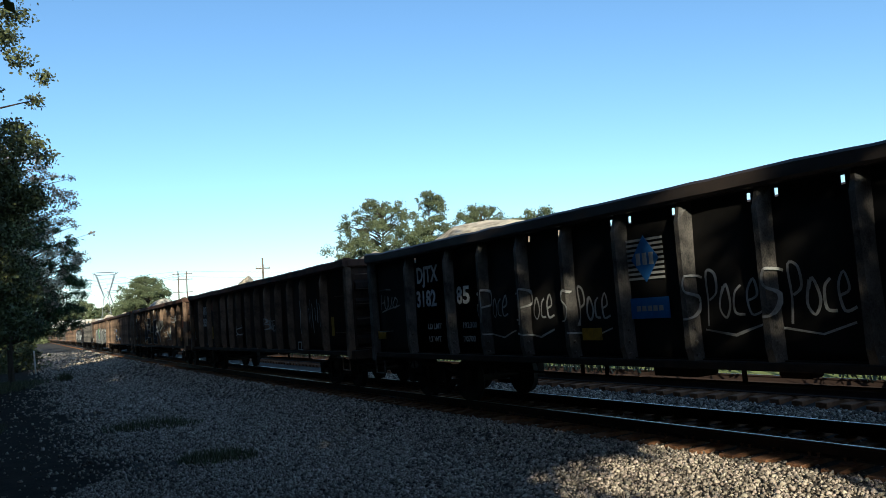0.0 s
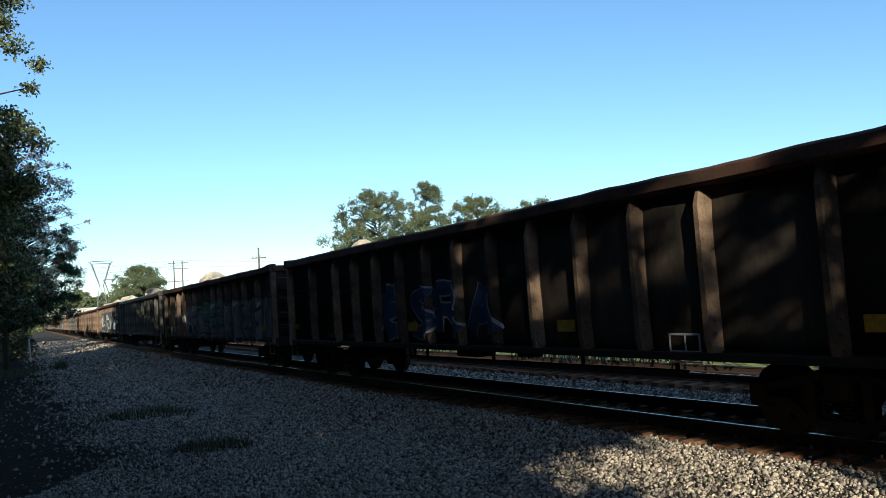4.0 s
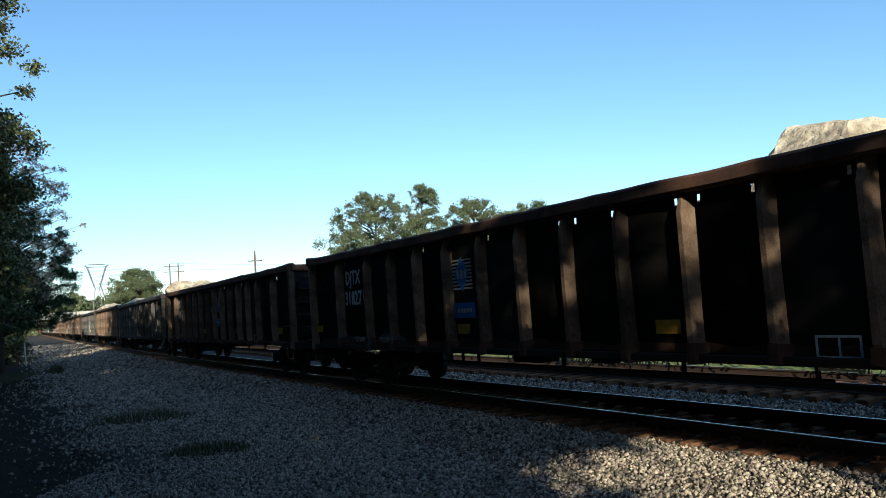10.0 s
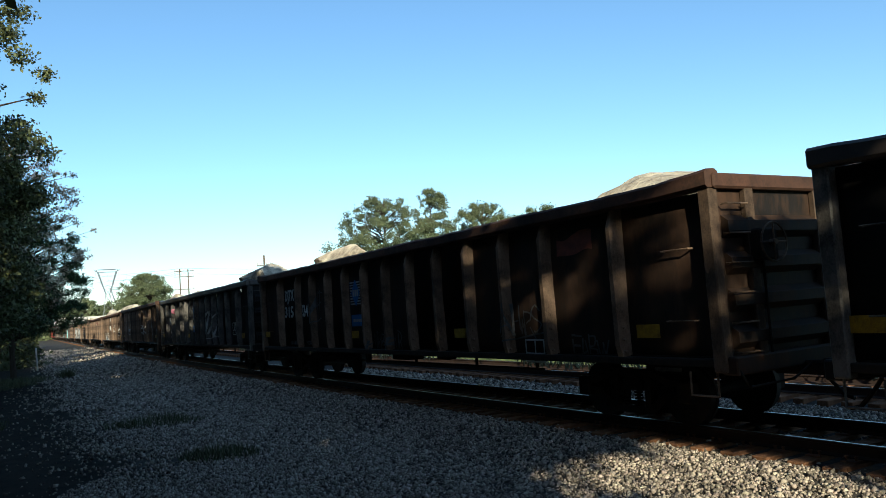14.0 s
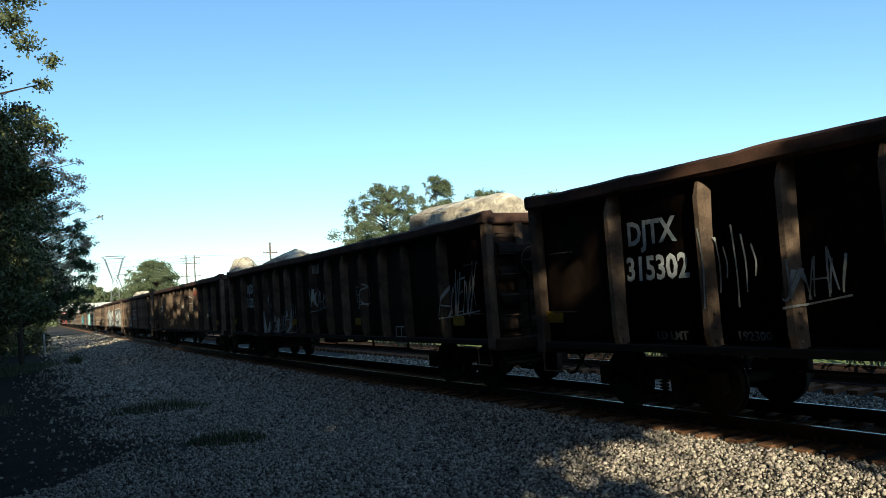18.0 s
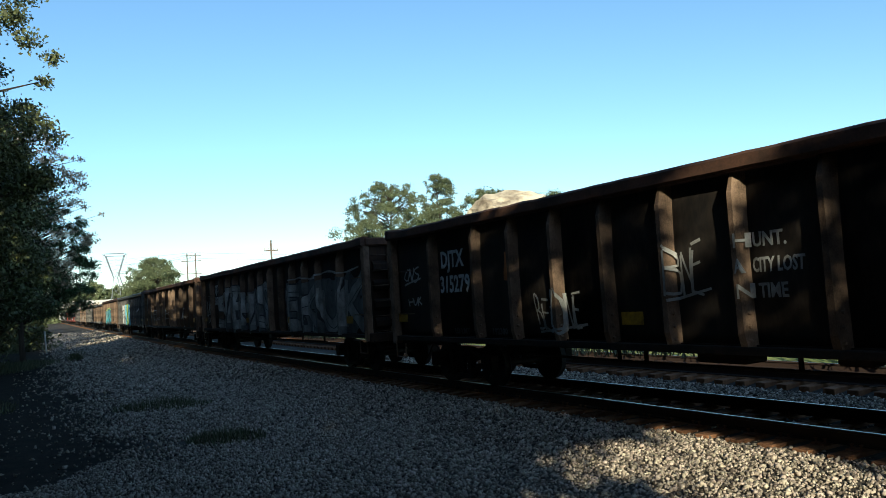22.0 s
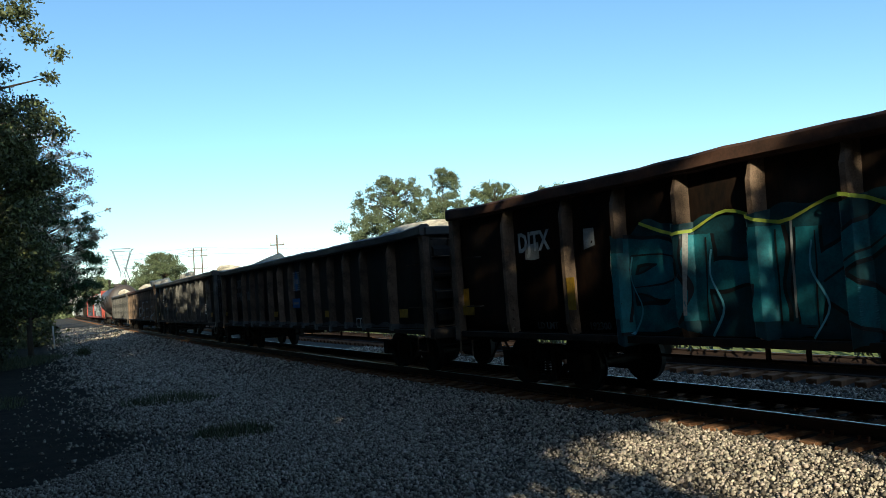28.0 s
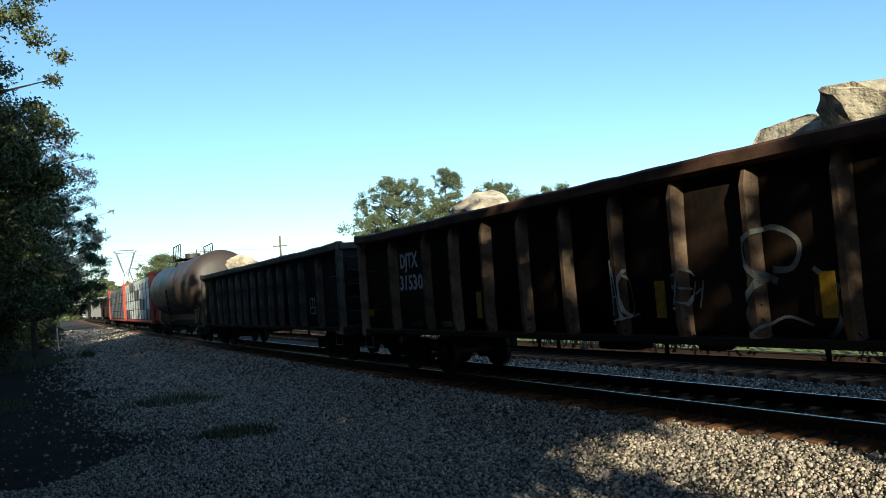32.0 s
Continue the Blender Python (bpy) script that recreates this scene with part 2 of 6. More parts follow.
def sweep(name, offs_z, s_values, material, parent=None, centre=0.0, closed=True):
    """A profile of (off, z) pairs carried along the track."""
    n = len(offs_z)
    verts, faces = [], []
    for s in s_values:
        verts += [on_track(s, centre + o, z) for o, z in offs_z]
    for k in range(len(s_values) - 1):
        for i in range(n if closed else n - 1):
            j = (i + 1) % n
            faces.append((k * n + i, k * n + j, (k + 1) * n + j, (k + 1) * n + i))
    if closed:
        faces += [tuple(range(n)), tuple(range((len(s_values) - 1) * n, len(s_values) * n))[::-1]]
    me = bpy.data.meshes.new(name)
    me.from_pydata([tuple(v) for v in verts], [], faces)
    bm = bmesh.new()
    bm.from_mesh(me)
    bmesh.ops.recalc_face_normals(bm, faces=bm.faces)
    bm.to_mesh(me)
    bm.free()
    me.materials.append(material)
    ob = new(name, me)
    if parent is not None:
        ob.parent = parent
    return ob


S_LINE = [float(s) for s in list(range(-760, -120, 20)) + list(range(-120, 40, 4)) + list(range(40, 521, 20))]

# ---- ground ----
GAP = 4.73            # between the centres of the two tracks
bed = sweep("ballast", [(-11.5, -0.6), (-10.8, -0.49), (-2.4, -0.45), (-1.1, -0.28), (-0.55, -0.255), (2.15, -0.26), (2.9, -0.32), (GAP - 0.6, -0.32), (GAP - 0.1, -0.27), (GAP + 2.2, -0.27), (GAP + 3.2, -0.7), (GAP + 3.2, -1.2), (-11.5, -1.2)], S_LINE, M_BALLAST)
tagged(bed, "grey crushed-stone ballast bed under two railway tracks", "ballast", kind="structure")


def make_ground():
    xs = sorted({*np.linspace(-60, 60, 41), *np.linspace(-400, 400, 41), *np.linspace(-3000, 3000, 31)})
    bm = bmesh.new()
    vs = {}
    for i, x in enumerate(xs):
        for j, y in enumerate(xs):
            off = x * NX + y * NY - NEAR
            z = ground_z(x, y) - 0.62
            if off < -9 and (y > 8 or x < -8):
                z += min(1.0, (-9 - off) * 0.06)
            z += 0.12 * noise.noise((x * 0.08, y * 0.08, 0)) * (1 if abs(off + 2) > 9 else 0)
            vs[i, j] = bm.verts.new((x, y, z))
    for i in range(len(xs) - 1):
        for j in range(len(xs) - 1):
            bm.faces.new((vs[i, j], vs[i + 1, j], vs[i + 1, j + 1], vs[i, j + 1]))
    return tagged(part("ground", bm, M_EARTH, smooth=True), "dark earth and grass beside the railway", "ground", kind="structure")


make_ground()
field = sweep("field", [(GAP + 2.9, -0.5), (GAP + 3.9, -0.15), (GAP + 6.5, 0.2), (GAP + 90, 0.3)], S_LINE, M_FIELD, closed=False)
tagged(field, "sunlit dry grass field beyond the tracks", "field", kind="structure")

RAIL_PROFILE = [(-0.07, -0.18), (0.07, -0.18), (0.07, -0.165), (0.012, -0.145), (0.012, -0.045), (0.036, -0.035), (0.036, -0.004), (-0.036, -0.004), (-0.036, -0.035), (-0.012, -0.045), (-0.012, -0.145), (-0.07, -0.165)]


def tie_mesh(n=0):
    bm = bmesh.new()
    box(bm, -1.3, 1.3, -0.115, 0.115, -0.17, 0.0, 0.012)
    for v in bm.verts:
        v.co += 0.008 * Vector((noise.noise(v.co * 3 + Vector((n, 0, 0))), noise.noise(v.co * 3 + Vector((0, n, 5))), noise.noise(v.co * 4 + Vector((0, n, 9)))))
    return bm


def plate_mesh():
    """A tie plate with its four spikes."""
    bm = boxes((-0.19, 0.19, -0.1, 0.1, 0.0, 0.02), bevel=0.004)
    for x in (-0.11, 0.11):
        for y in (-0.06, 0.06):
            box(bm, x - 0.011, x + 0.011, y - 0.011, y + 0.011, 0.015, 0.06)
            box(bm, x - 0.02, x + 0.02, y - 0.016, y + 0.016, 0.058, 0.072)
    return bm


def make_track(base, label, lo, hi):
    """Two rails on ties; the ties from lo to hi are pieces of their own."""
    track = tagged(new("railway_track"), label, "railway track", group="railway tracks", kind="structure")
    for o in (0.0, 1.5):
        r = sweep("rail", RAIL_PROFILE, S_LINE, M_RAIL, track, base + o)
        r["label"] = "rust-brown steel rail"
        h = sweep("rail_head", [(-0.018, -0.006), (0.018, -0.006), (0.016, 0.0), (-0.016, 0.0)], S_LINE, M_HEAD, track, base + o)
        h["label"] = "polished running surface of the rail"
    kinds = [finish(tie_mesh(n), "tie", M_TIE) for n in range(4)]
    plate = finish(plate_mesh(), "tie_plate", M_PLATE)
    rng = random.Random(int(base * 10) + 3)
    verts, faces = [], []
    s = -740.0
    while s < 500:
        m = track_pose(s, base + 0.75, -0.2) @ pose(0, 0, 0, 0, 0, 90 + rng.uniform(-0.8, 0.8))
        if lo <= s <= hi:
            t = new("tie", kinds[rng.randrange(4)])
            t.parent = track
            t.matrix_basis = m @ pose(rng.uniform(-0.05, 0.05), 0, 0)
            if s > -30 and base == 0:
                for side in (-0.75, 0.75):
                    p = new("tie_plate", plate)
                    p.parent = t
                    p.matrix_basis = pose(side, 0, 0.0)
        else:
            k = len(verts)
            verts += [m @ Vector((x, y, z)) for x in (-1.3, 1.3) for y in (-0.115, 0.115) for z in (-0.17, 0.0)]
            faces += [tuple(k + i for i in f) for f in ((0, 1, 3, 2), (4, 6, 7, 5), (0, 4, 5, 1), (2, 3, 7, 6), (1, 5, 7, 3), (0, 2, 6, 4))]
        s += 0.5 + rng.uniform(-0.03, 0.03)
    me = bpy.data.meshes.new("far_ties")
    me.from_pydata([tuple(v) for v in verts], [], faces)
    me.materials.append(M_TIE)
    rest = new("far_ties", me)
    rest.parent = track
    tagged(rest, "wooden ties further along the track", kind="stuff")
    return track


track_1 = make_track(0.0, "main railway track with rusty rails on wooden ties", -110, 12)
track_2 = make_track(GAP, "second railway track with rust-brown rails", -30, 2)


def scatter_stones():
    """Loose ballast stones near the camera, thinning out with distance."""
    rng = np.random.RandomState(5)
    octa = np.array([(1, 0, 0), (0, 1, 0), (-1, 0, 0), (0, -1, 0), (0, 0, 1), (0, 0, -1), (0.6, 0.6, 0.5)]) * 1.0
    tri = np.array([(0, 6, 4), (6, 1, 4), (1, 2, 4), (2, 3, 4), (3, 0, 4), (0, 5, 1), (1, 5, 2), (2, 5, 3), (3, 5, 0), (0, 1, 6)])
    spots = []
    for lo, hi, o0, o1, per in ((-2.5, 11, -9.8, -0.3, 30), (-14, -2.5, -9.8, -0.2, 720), (-24, -14, -9.4, -0.2, 380), (-42, -24, -9.0, -0.3, 130), (-70, -42, -7.8, -0.5, 34), (-130, -70, -8.0, -0.5, 11), (-16, -3, 1.6, 4.2, 260), (-30, -16, 1.6, 4.2, 110), (-13, -3, 0.1, 1.4, 90)):
        n = int((hi - lo) * (o1 - o0) * per)
        ss, oo = rng.uniform(lo, hi, n), rng.uniform(o0, o1, n)
        big = 0.76 if per > 600 else (0.95 if per > 250 else (1.35 if per > 80 else (2.0 if per > 20 else 3.2)))
        for s, o in zip(ss, oo):
            rim = -6.2 + 1.1 * noise.noise((s * 0.3, 2.0, 0.0)) + 0.9 * noise.noise((s * 0.9, o * 0.9, 0.0))
            if s < -13 + 1.5 * noise.noise((o * 0.6, 7.0, 0.0)) and o < rim and rng.uniform() > math.exp((o - rim) / 0.7):
                continue
            z = -0.46 if o < -2.4 else (-0.45 + (o + 2.4) * 0.138 if o < -1.1 else (-0.275 + (o + 1.1) * 0.04 if o < -0.5 else (-0.28 if o < 2.1 else -0.32)))
            spots.append((*on_track(s, o, z), big))
    spots = np.array(spots)
    n = len(spots)
    r = rng.uniform(0.015, 0.037, n) * spots[:, 3] * np.where(rng.uniform(size=n) < 0.08, 1.5, 1.0)
    v = octa[None] * rng.uniform(0.7, 1.3, (n, 7, 1)) * (r[:, None, None]) * rng.uniform(0.7, 1.4, (n, 1, 3))
    a = rng.uniform(0, 6.283, n)
    ca, sa = np.cos(a)[:, None], np.sin(a)[:, None]
    x, y = v[..., 0] * ca - v[..., 1] * sa, v[..., 0] * sa + v[..., 1] * ca
    b = rng.uniform(0, 6.283, n)
    cb, sb = np.cos(b)[:, None], np.sin(b)[:, None]
    y, z = y * cb - v[..., 2] * sb, y * sb + v[..., 2] * cb
    out = np.stack([x + spots[:, None, 0], y + spots[:, None, 1], z + spots[:, None, 2] + r[:, None] * 0.35], -1).reshape(-1, 3)
    idx = (tri[None] + (np.arange(n) * 7)[:, None, None]).reshape(-1).astype(np.int32)
    me = bpy.data.meshes.new("loose_stones")
    me.vertices.add(len(out))
    me.vertices.foreach_set("co", out.astype(np.float32).ravel())
    me.loops.add(len(idx))
    me.loops.foreach_set("vertex_index", idx)
    me.polygons.add(len(idx) // 3)
    me.polygons.foreach_set("loop_start", np.arange(0, len(idx), 3, dtype=np.int32))
    me.update(calc_edges=True)
    me.materials.append(M_STONE)
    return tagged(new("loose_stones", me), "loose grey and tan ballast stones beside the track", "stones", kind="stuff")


scatter_stones()
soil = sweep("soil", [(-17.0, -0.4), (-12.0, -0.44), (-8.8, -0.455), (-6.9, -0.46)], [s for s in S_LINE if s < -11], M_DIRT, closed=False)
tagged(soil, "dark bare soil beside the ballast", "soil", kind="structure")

# ---- freight cars ----
MOVERS = []                      # (thing, metres ahead of the train's mark, across, height, turn)
MESHES = {}
WHEELSETS = {-1: [], 1: []}
POSTS = [-8.05, -6.3] + [-6.3 + 12.6 * k / 10 for k in range(1, 10)] + [6.3, 8.05]
HALF, TOP, SILL = 10.0, 3.58, 0.95


def shared(name, key, build, material, parent, m=None, label="", smooth=False):
    """A part whose mesh is shared by all parts of the same key and material."""
    k = (name, key, material.name, TOP)
    if k not in MESHES:
        MESHES[k] = finish(build(), name, material, smooth)
    ob = new(name, MESHES[k])
    ob.parent = parent
    if m is not None:
        ob.matrix_basis = m
    if label:
        ob["label"] = label
    return ob


def post_mesh():
    """A pressed side post: a narrow outer face between two broad slanted flanks, bolted at the foot."""
    bm = bmesh.new()
    rings = []
    for z, w, f, d in ((SILL + 0.02, 0.115, 0.06, -0.12), (SILL + 0.3, 0.115, 0.05, -0.2), (2.3, 0.12, 0.04, -0.21), (TOP - 0.5, 0.125, 0.038, -0.21), (TOP - 0.23, 0.125, 0.02, -0.13)):
        rings.append([bm.verts.new(v) for v in ((-w, 0.01, z), (-f, d, z), (f, d, z), (w, 0.01, z))])
    for lo, hi in zip(rings, rings[1:]):
        for i in range(3):
            bm.faces.new((lo[i], lo[i + 1], hi[i + 1], hi[i]))
    bm.faces.new(rings[0][::-1])
    bm.faces.new(rings[-1])
    for z in (1.16, 1.34, 1.52):
        bmesh.ops.create_icosphere(bm, subdivisions=1, radius=0.028, matrix=Matrix.Translation((0.085, -0.12, z)))
    bmesh.ops.recalc_face_normals(bm, faces=bm.faces)
    return bm


def bulge(x, z, w, dent):
    """How far a side sheet of width w is pushed outwards by the load, x from its middle."""
    v = (z - SILL - 0.1) / (TOP - 0.32 - SILL)
    if not 0 < v < 1 or abs(x) >= w / 2:
        return 0.0
    edge = (1 - (2 * x / w) ** 2) ** 0.8 * math.sin(math.pi * v) ** 0.7
    return edge * max(0.012, 0.06 + 0.075 * noise.noise((x * 1.1, z * 0.9, dent * 5.3)) + 0.015 * noise.noise((x * 4, z * 3, dent * 2.1)))


def panel_mesh(w, slots, dent):
    """A side sheet, bulged and dented, with openings under the rim where the car has them."""
    xs = sorted({*np.linspace(-w / 2, w / 2, 13).round(4)})
    zs = list(np.linspace(SILL + 0.1, TOP - 0.39, 13)) + [TOP - 0.28, TOP - 0.22]
    cut = []
    if slots:
        for c in (-w / 2 + 0.2, w / 2 - 0.2) if dent % 2 else (w / 2 - 0.2,):
            cut.append((c - 0.024, c + 0.024))
        xs = sorted({*[x for x in xs if all(not (a - 0.02 < x < b + 0.02) for a, b in cut)], *[e for c in cut for e in c]})
    bm = bmesh.new()
    g = {}
    for i, x in enumerate(xs):
        for j, z in enumerate(zs):
            g[i, j] = bm.verts.new((x, -bulge(x, z, w, dent), z))
    for i in range(len(xs) - 1):
        for j in range(len(zs) - 1):
            if j == len(zs) - 3 and any(abs((xs[i] + xs[i + 1]) / 2 - (a + b) / 2) < 0.02 for a, b in cut):
                continue
            bm.faces.new((g[i, j], g[i + 1, j], g[i + 1, j + 1], g[i, j + 1]))
    bmesh.ops.solidify(bm, geom=bm.faces[:], thickness=-0.02)
    for f in bm.faces:
        f.smooth = True
    return bm


def side_frame():
    """A cast truck side with its arch, two openings and pedestals, seen from the outside along y."""
    bm = bmesh.new()
    top = [(-1.2, 0.62), (-0.75, 0.66), (-0.42, 0.78), (0.42, 0.78), (0.75, 0.66), (1.2, 0.62)]
    low = [(-1.2, 0.46), (-0.66, 0.44), (-0.36, 0.2), (0.36, 0.2), (0.66, 0.44), (1.2, 0.46)]
    for prof, th in ((top, 0.1), (low, 0.1)):
        for (x0, z0), (x1, z1) in zip(prof, prof[1:]):
            a = [bm.verts.new((x, y, z + dz)) for x, z in ((x0, z0), (x1, z1)) for y in (-0.07, 0.07) for dz in (-th / 2, th / 2)]
            for f in ((0, 1, 3, 2), (4, 6, 7, 5), (0, 4, 5, 1), (2, 3, 7, 6), (1, 5, 7, 3), (0, 2, 6, 4)):
                bm.faces.new([a[i] for i in f])
    for x in (-1.1, 1.1):
        box(bm, x - 0.13, x + 0.13, -0.1, 0.1, 0.36, 0.68, 0.02)
    for x in (-0.36, 0.36):
        box(bm, x - 0.06, x + 0.06, -0.08, 0.08, 0.2, 0.78)
    bmesh.ops.recalc_face_normals(bm, faces=bm.faces)
    return bm


def spring_mesh():
    """A coil, drawn as a ribbed column."""
    bm = bmesh.new()
    n, prof = 10, []
    for k in range(6):
        z = 0.27 + 0.05 * k
        prof += [(0.035, z - 0.02), (0.07, z - 0.012), (0.07, z + 0.012), (0.035, z + 0.02)]
    rings = [[bm.verts.new((r * math.cos(6.2832 * i / n), r * math.sin(6.2832 * i / n), z)) for i in range(n)] for r, z in prof]
    for lo, hi in zip(rings, rings[1:]):
        for i in range(n):
            bm.faces.new((lo[i], lo[(i + 1) % n], hi[(i + 1) % n], hi[i]))
    return bm


def wheelset_mesh():
    bm = bmesh.new()
    tube(bm, (0, -0.98, 0), (0, 0.98, 0), 0.075, seg=12)
    for sgn in (-1, 1):
        y = 0.75 * sgn
        tube(bm, (0, y - 0.065, 0), (0, y + 0.065, 0), 0.457, seg=28)
        tube(bm, (0, y - 0.065 * sgn - 0.015, 0), (0, y - 0.065 * sgn + 0.015, 0), 0.485, seg=28)
        tube(bm, (0, y + 0.06 * sgn, 0), (0, y + 0.1 * sgn, 0), 0.13, seg=12)
        for k in range(3):
            a = k * 2.094
            bmesh.ops.create_icosphere(bm, subdivisions=1, radius=0.05, matrix=Matrix.Translation((0.27 * math.cos(a), y + 0.07 * sgn, 0.27 * math.sin(a))))
    return bm


def make_truck(car, x):
    truck = shared("truck", 0, lambda: boxes((-0.2, 0.2, -1.05, 1.05, 0.5, 0.74), (-0.14, 0.14, -0.3, 0.3, 0.72, 0.92), bevel=0.02), M_UNDER, car, pose(x, 0, 0))
    for sgn in (-1, 1):
        shared("side_frame", 0, side_frame, M_UNDER, truck, pose(0, sgn * 1.0, 0))
        for dx in (-0.2, -0.06, 0.09, 0.22)[:4:2]:
            shared("spring", 0, spring_mesh, M_UNDER, truck, pose(dx, sgn * 1.0, 0))
        w = shared("wheelset", sgn, wheelset_mesh, M_WHEEL, truck, pose(sgn * 0.89, 0, 0.457))
        WHEELSETS[sgn].append(w)
    return truck


def coupler_mesh():
    bm = boxes((-0.55, 0.28, -0.09, 0.09, 0.74, 0.94), (0.25, 0.62, -0.16, 0.02, 0.7, 0.98), (0.38, 0.62, 0.02, 0.14, 0.74, 0.94), bevel=0.03)
    return bm


def text_mesh(words, size, material):
    k = ("text", words, size, material.name)
    if k not in MESHES:
        c = bpy.data.curves.new("lettering", "FONT")
        c.body, c.size, c.resolution_u, c.extrude = words, size, 2, 0.002
        c.offset = size * 0.026
        o = bpy.data.objects.new("lettering", c)
        me = bpy.data.meshes.new_from_object(o)
        me.materials.clear()
        me.materials.append(material)
        bpy.data.objects.remove(o)
        MESHES[k] = me
    return MESHES[k]


def letter(car, words, x, z, size, width=None, material=None):
    """Painted lettering on the side that faces the camera, following the sheet."""
    me = text_mesh(words, size, material or M_WHITE).copy()
    x0 = min(v.co.x for v in me.vertices)
    w = max(v.co.x for v in me.vertices) - x0
    k = (width / w) if width else 1.0
    for v in me.vertices:
        px, pz = x + v.co.x * k, z + v.co.y
        v.co = (px, surface_y(px, pz) - 0.006 - v.co.z, pz)
    return part("lettering", me, None, car)


EDGES = [-HALF + 0.12] + POSTS + [HALF - 0.12]


def sheet_kind(a):
    return int(abs(a * 7)) % 5


def surface_y(x, z):
    """How far the side stands out at x and height z: the sheet, or a post's outer face."""
    y = -1.362
    for a, b in zip(EDGES, EDGES[1:]):
        if a <= x <= b:
            y -= bulge(x - (a + b) / 2, z, round(b - a, 3), sheet_kind(a))
            break
    for p in POSTS:
        d = abs(x - p)
        if d < 0.075:
            return -1.58
        if d < 0.16:
            y = min(y, -1.362 - 0.218 * (0.16 - d) / 0.085)
    return y


def strokes(car, lines, material, width, name="graffiti", label="", lift=0.002, step=0.0008):
    """Sprayed lines on the side, running over panels and posts; every line is a list of (x, z) corners and a part of its own."""
    across = max(1, int(width / 0.02))
    for count, ln in enumerate(lines):
        bm = bmesh.new()
        pts = []
        for (x0, z0), (x1, z1) in zip(ln, ln[1:]):
            n = max(1, int(math.hypot(x1 - x0, z1 - z0) / 0.02))
            pts += [(x0 + (x1 - x0) * k / n, z0 + (z1 - z0) * k / n) for k in range(n)]
        pts.append(ln[-1])
        prev = None
        for i, (x, z) in enumerate(pts):
            a, b = pts[max(0, i - 1)], pts[min(len(pts) - 1, i + 1)]
            dx, dz = b[0] - a[0], b[1] - a[1]
            ll = math.hypot(dx, dz) or 1.0
            w = width * (0.85 + 0.4 * noise.noise((x * 2, z * 2, 3.0)))
            px, pz = -dz / ll * w / 2, dx / ll * w / 2
            cur = []
            for j in range(across + 1):
                k = 2 * j / across - 1
                u, v = max(-9.85, min(9.85, x + k * px)), max(SILL + 0.14, min(TOP - 0.26, z + k * pz))
                cur.append(bm.verts.new((u, surface_y(u, v) - lift - step * (count % 6), v)))
            if prev:
                for j in range(across):
                    bm.faces.new((prev[j], cur[j], cur[j + 1], prev[j + 1]))
            prev = cur
        part(name, bm, material, car, label)
    return None


def patch(car, x0, x1, z0, z1, material, name="paint_patch", label="", rough=0.12, seed=0):
    """A sprayed field of paint with an uneven edge, laid over panels and posts."""
    bm = bmesh.new()
    n = max(3, int((x1 - x0) / 0.02))
    m = 8
    rows = []
    for i in range(n + 1):
        x = x0 + (x1 - x0) * i / n
        lo = z0 + rough * noise.noise((x * 1.7, seed, 1)) * 2
        hi = z1 + rough * noise.noise((x * 1.7, seed, 9)) * 2
        zz = [lo + (hi - lo) * j / m for j in range(m + 1)]
        rows.append([bm.verts.new((x, surface_y(x, z) - 0.0012, z)) for z in zz])
    for i in range(n):
        for j in range(m):
            bm.faces.new((rows[i][j], rows[i + 1][j], rows[i + 1][j + 1], rows[i][j + 1]))
    return part(name, bm, material, car, label)


# letter-like marks in a unit box, each a list of lines
GLYPHS = [
    [[(0, 0), (0.02, 1)], [(0, 1), (0.9, 0.96)], [(0, 0.52), (0.75, 0.55)], [(0, 0.02), (0.95, 0)]],
    [[(0, 0), (0.05, 1)], [(0.05, 1), (0.75, 0.95), (0.88, 0.72), (0.6, 0.52), (0.1, 0.5)], [(0.4, 0.5), (1, 0)]],
    [[(0, 0), (0.05, 1)], [(0.05, 1), (0.9, 0.05)], [(0.9, 0), (1, 1)]],
    [[(0.95, 0.9), (0.5, 1), (0.08, 0.8), (0.45, 0.52), (0.95, 0.3), (0.5, 0), (0, 0.12)]],
    [[(0, 0), (0.5, 1)], [(0.5, 1), (1, 0)], [(0.2, 0.38), (0.82, 0.42)]],
    [[(0.05, 0), (0, 1)], [(0.95, 1), (0.1, 0.48)], [(0.15, 0.5), (1, 0)]],
    [[(0, 1), (0.08, 0.3), (0.5, 0), (0.9, 0.3), (1, 1)]],
    [[(0, 0), (0.05, 1)], [(0.95, 0), (1, 1)], [(0.02, 0.5), (0.97, 0.55)]],
    [[(0.05, 0), (0, 1)], [(0, 1), (0.7, 0.95), (0.75, 0.6), (0.1, 0.52)], [(0.1, 0.52), (0.95, 0.45), (0.85, 0.05), (0.05, 0)]],
    [[(0, 1), (0.25, 0)], [(0.25, 0), (0.5, 0.75)], [(0.5, 0.75), (0.75, 0)], [(0.75, 0), (1, 1)]],
    [[(0.5, 1), (0.06, 0.7), (0.1, 0.2), (0.5, 0), (0.9, 0.25), (0.92, 0.75), (0.45, 1)]],
]


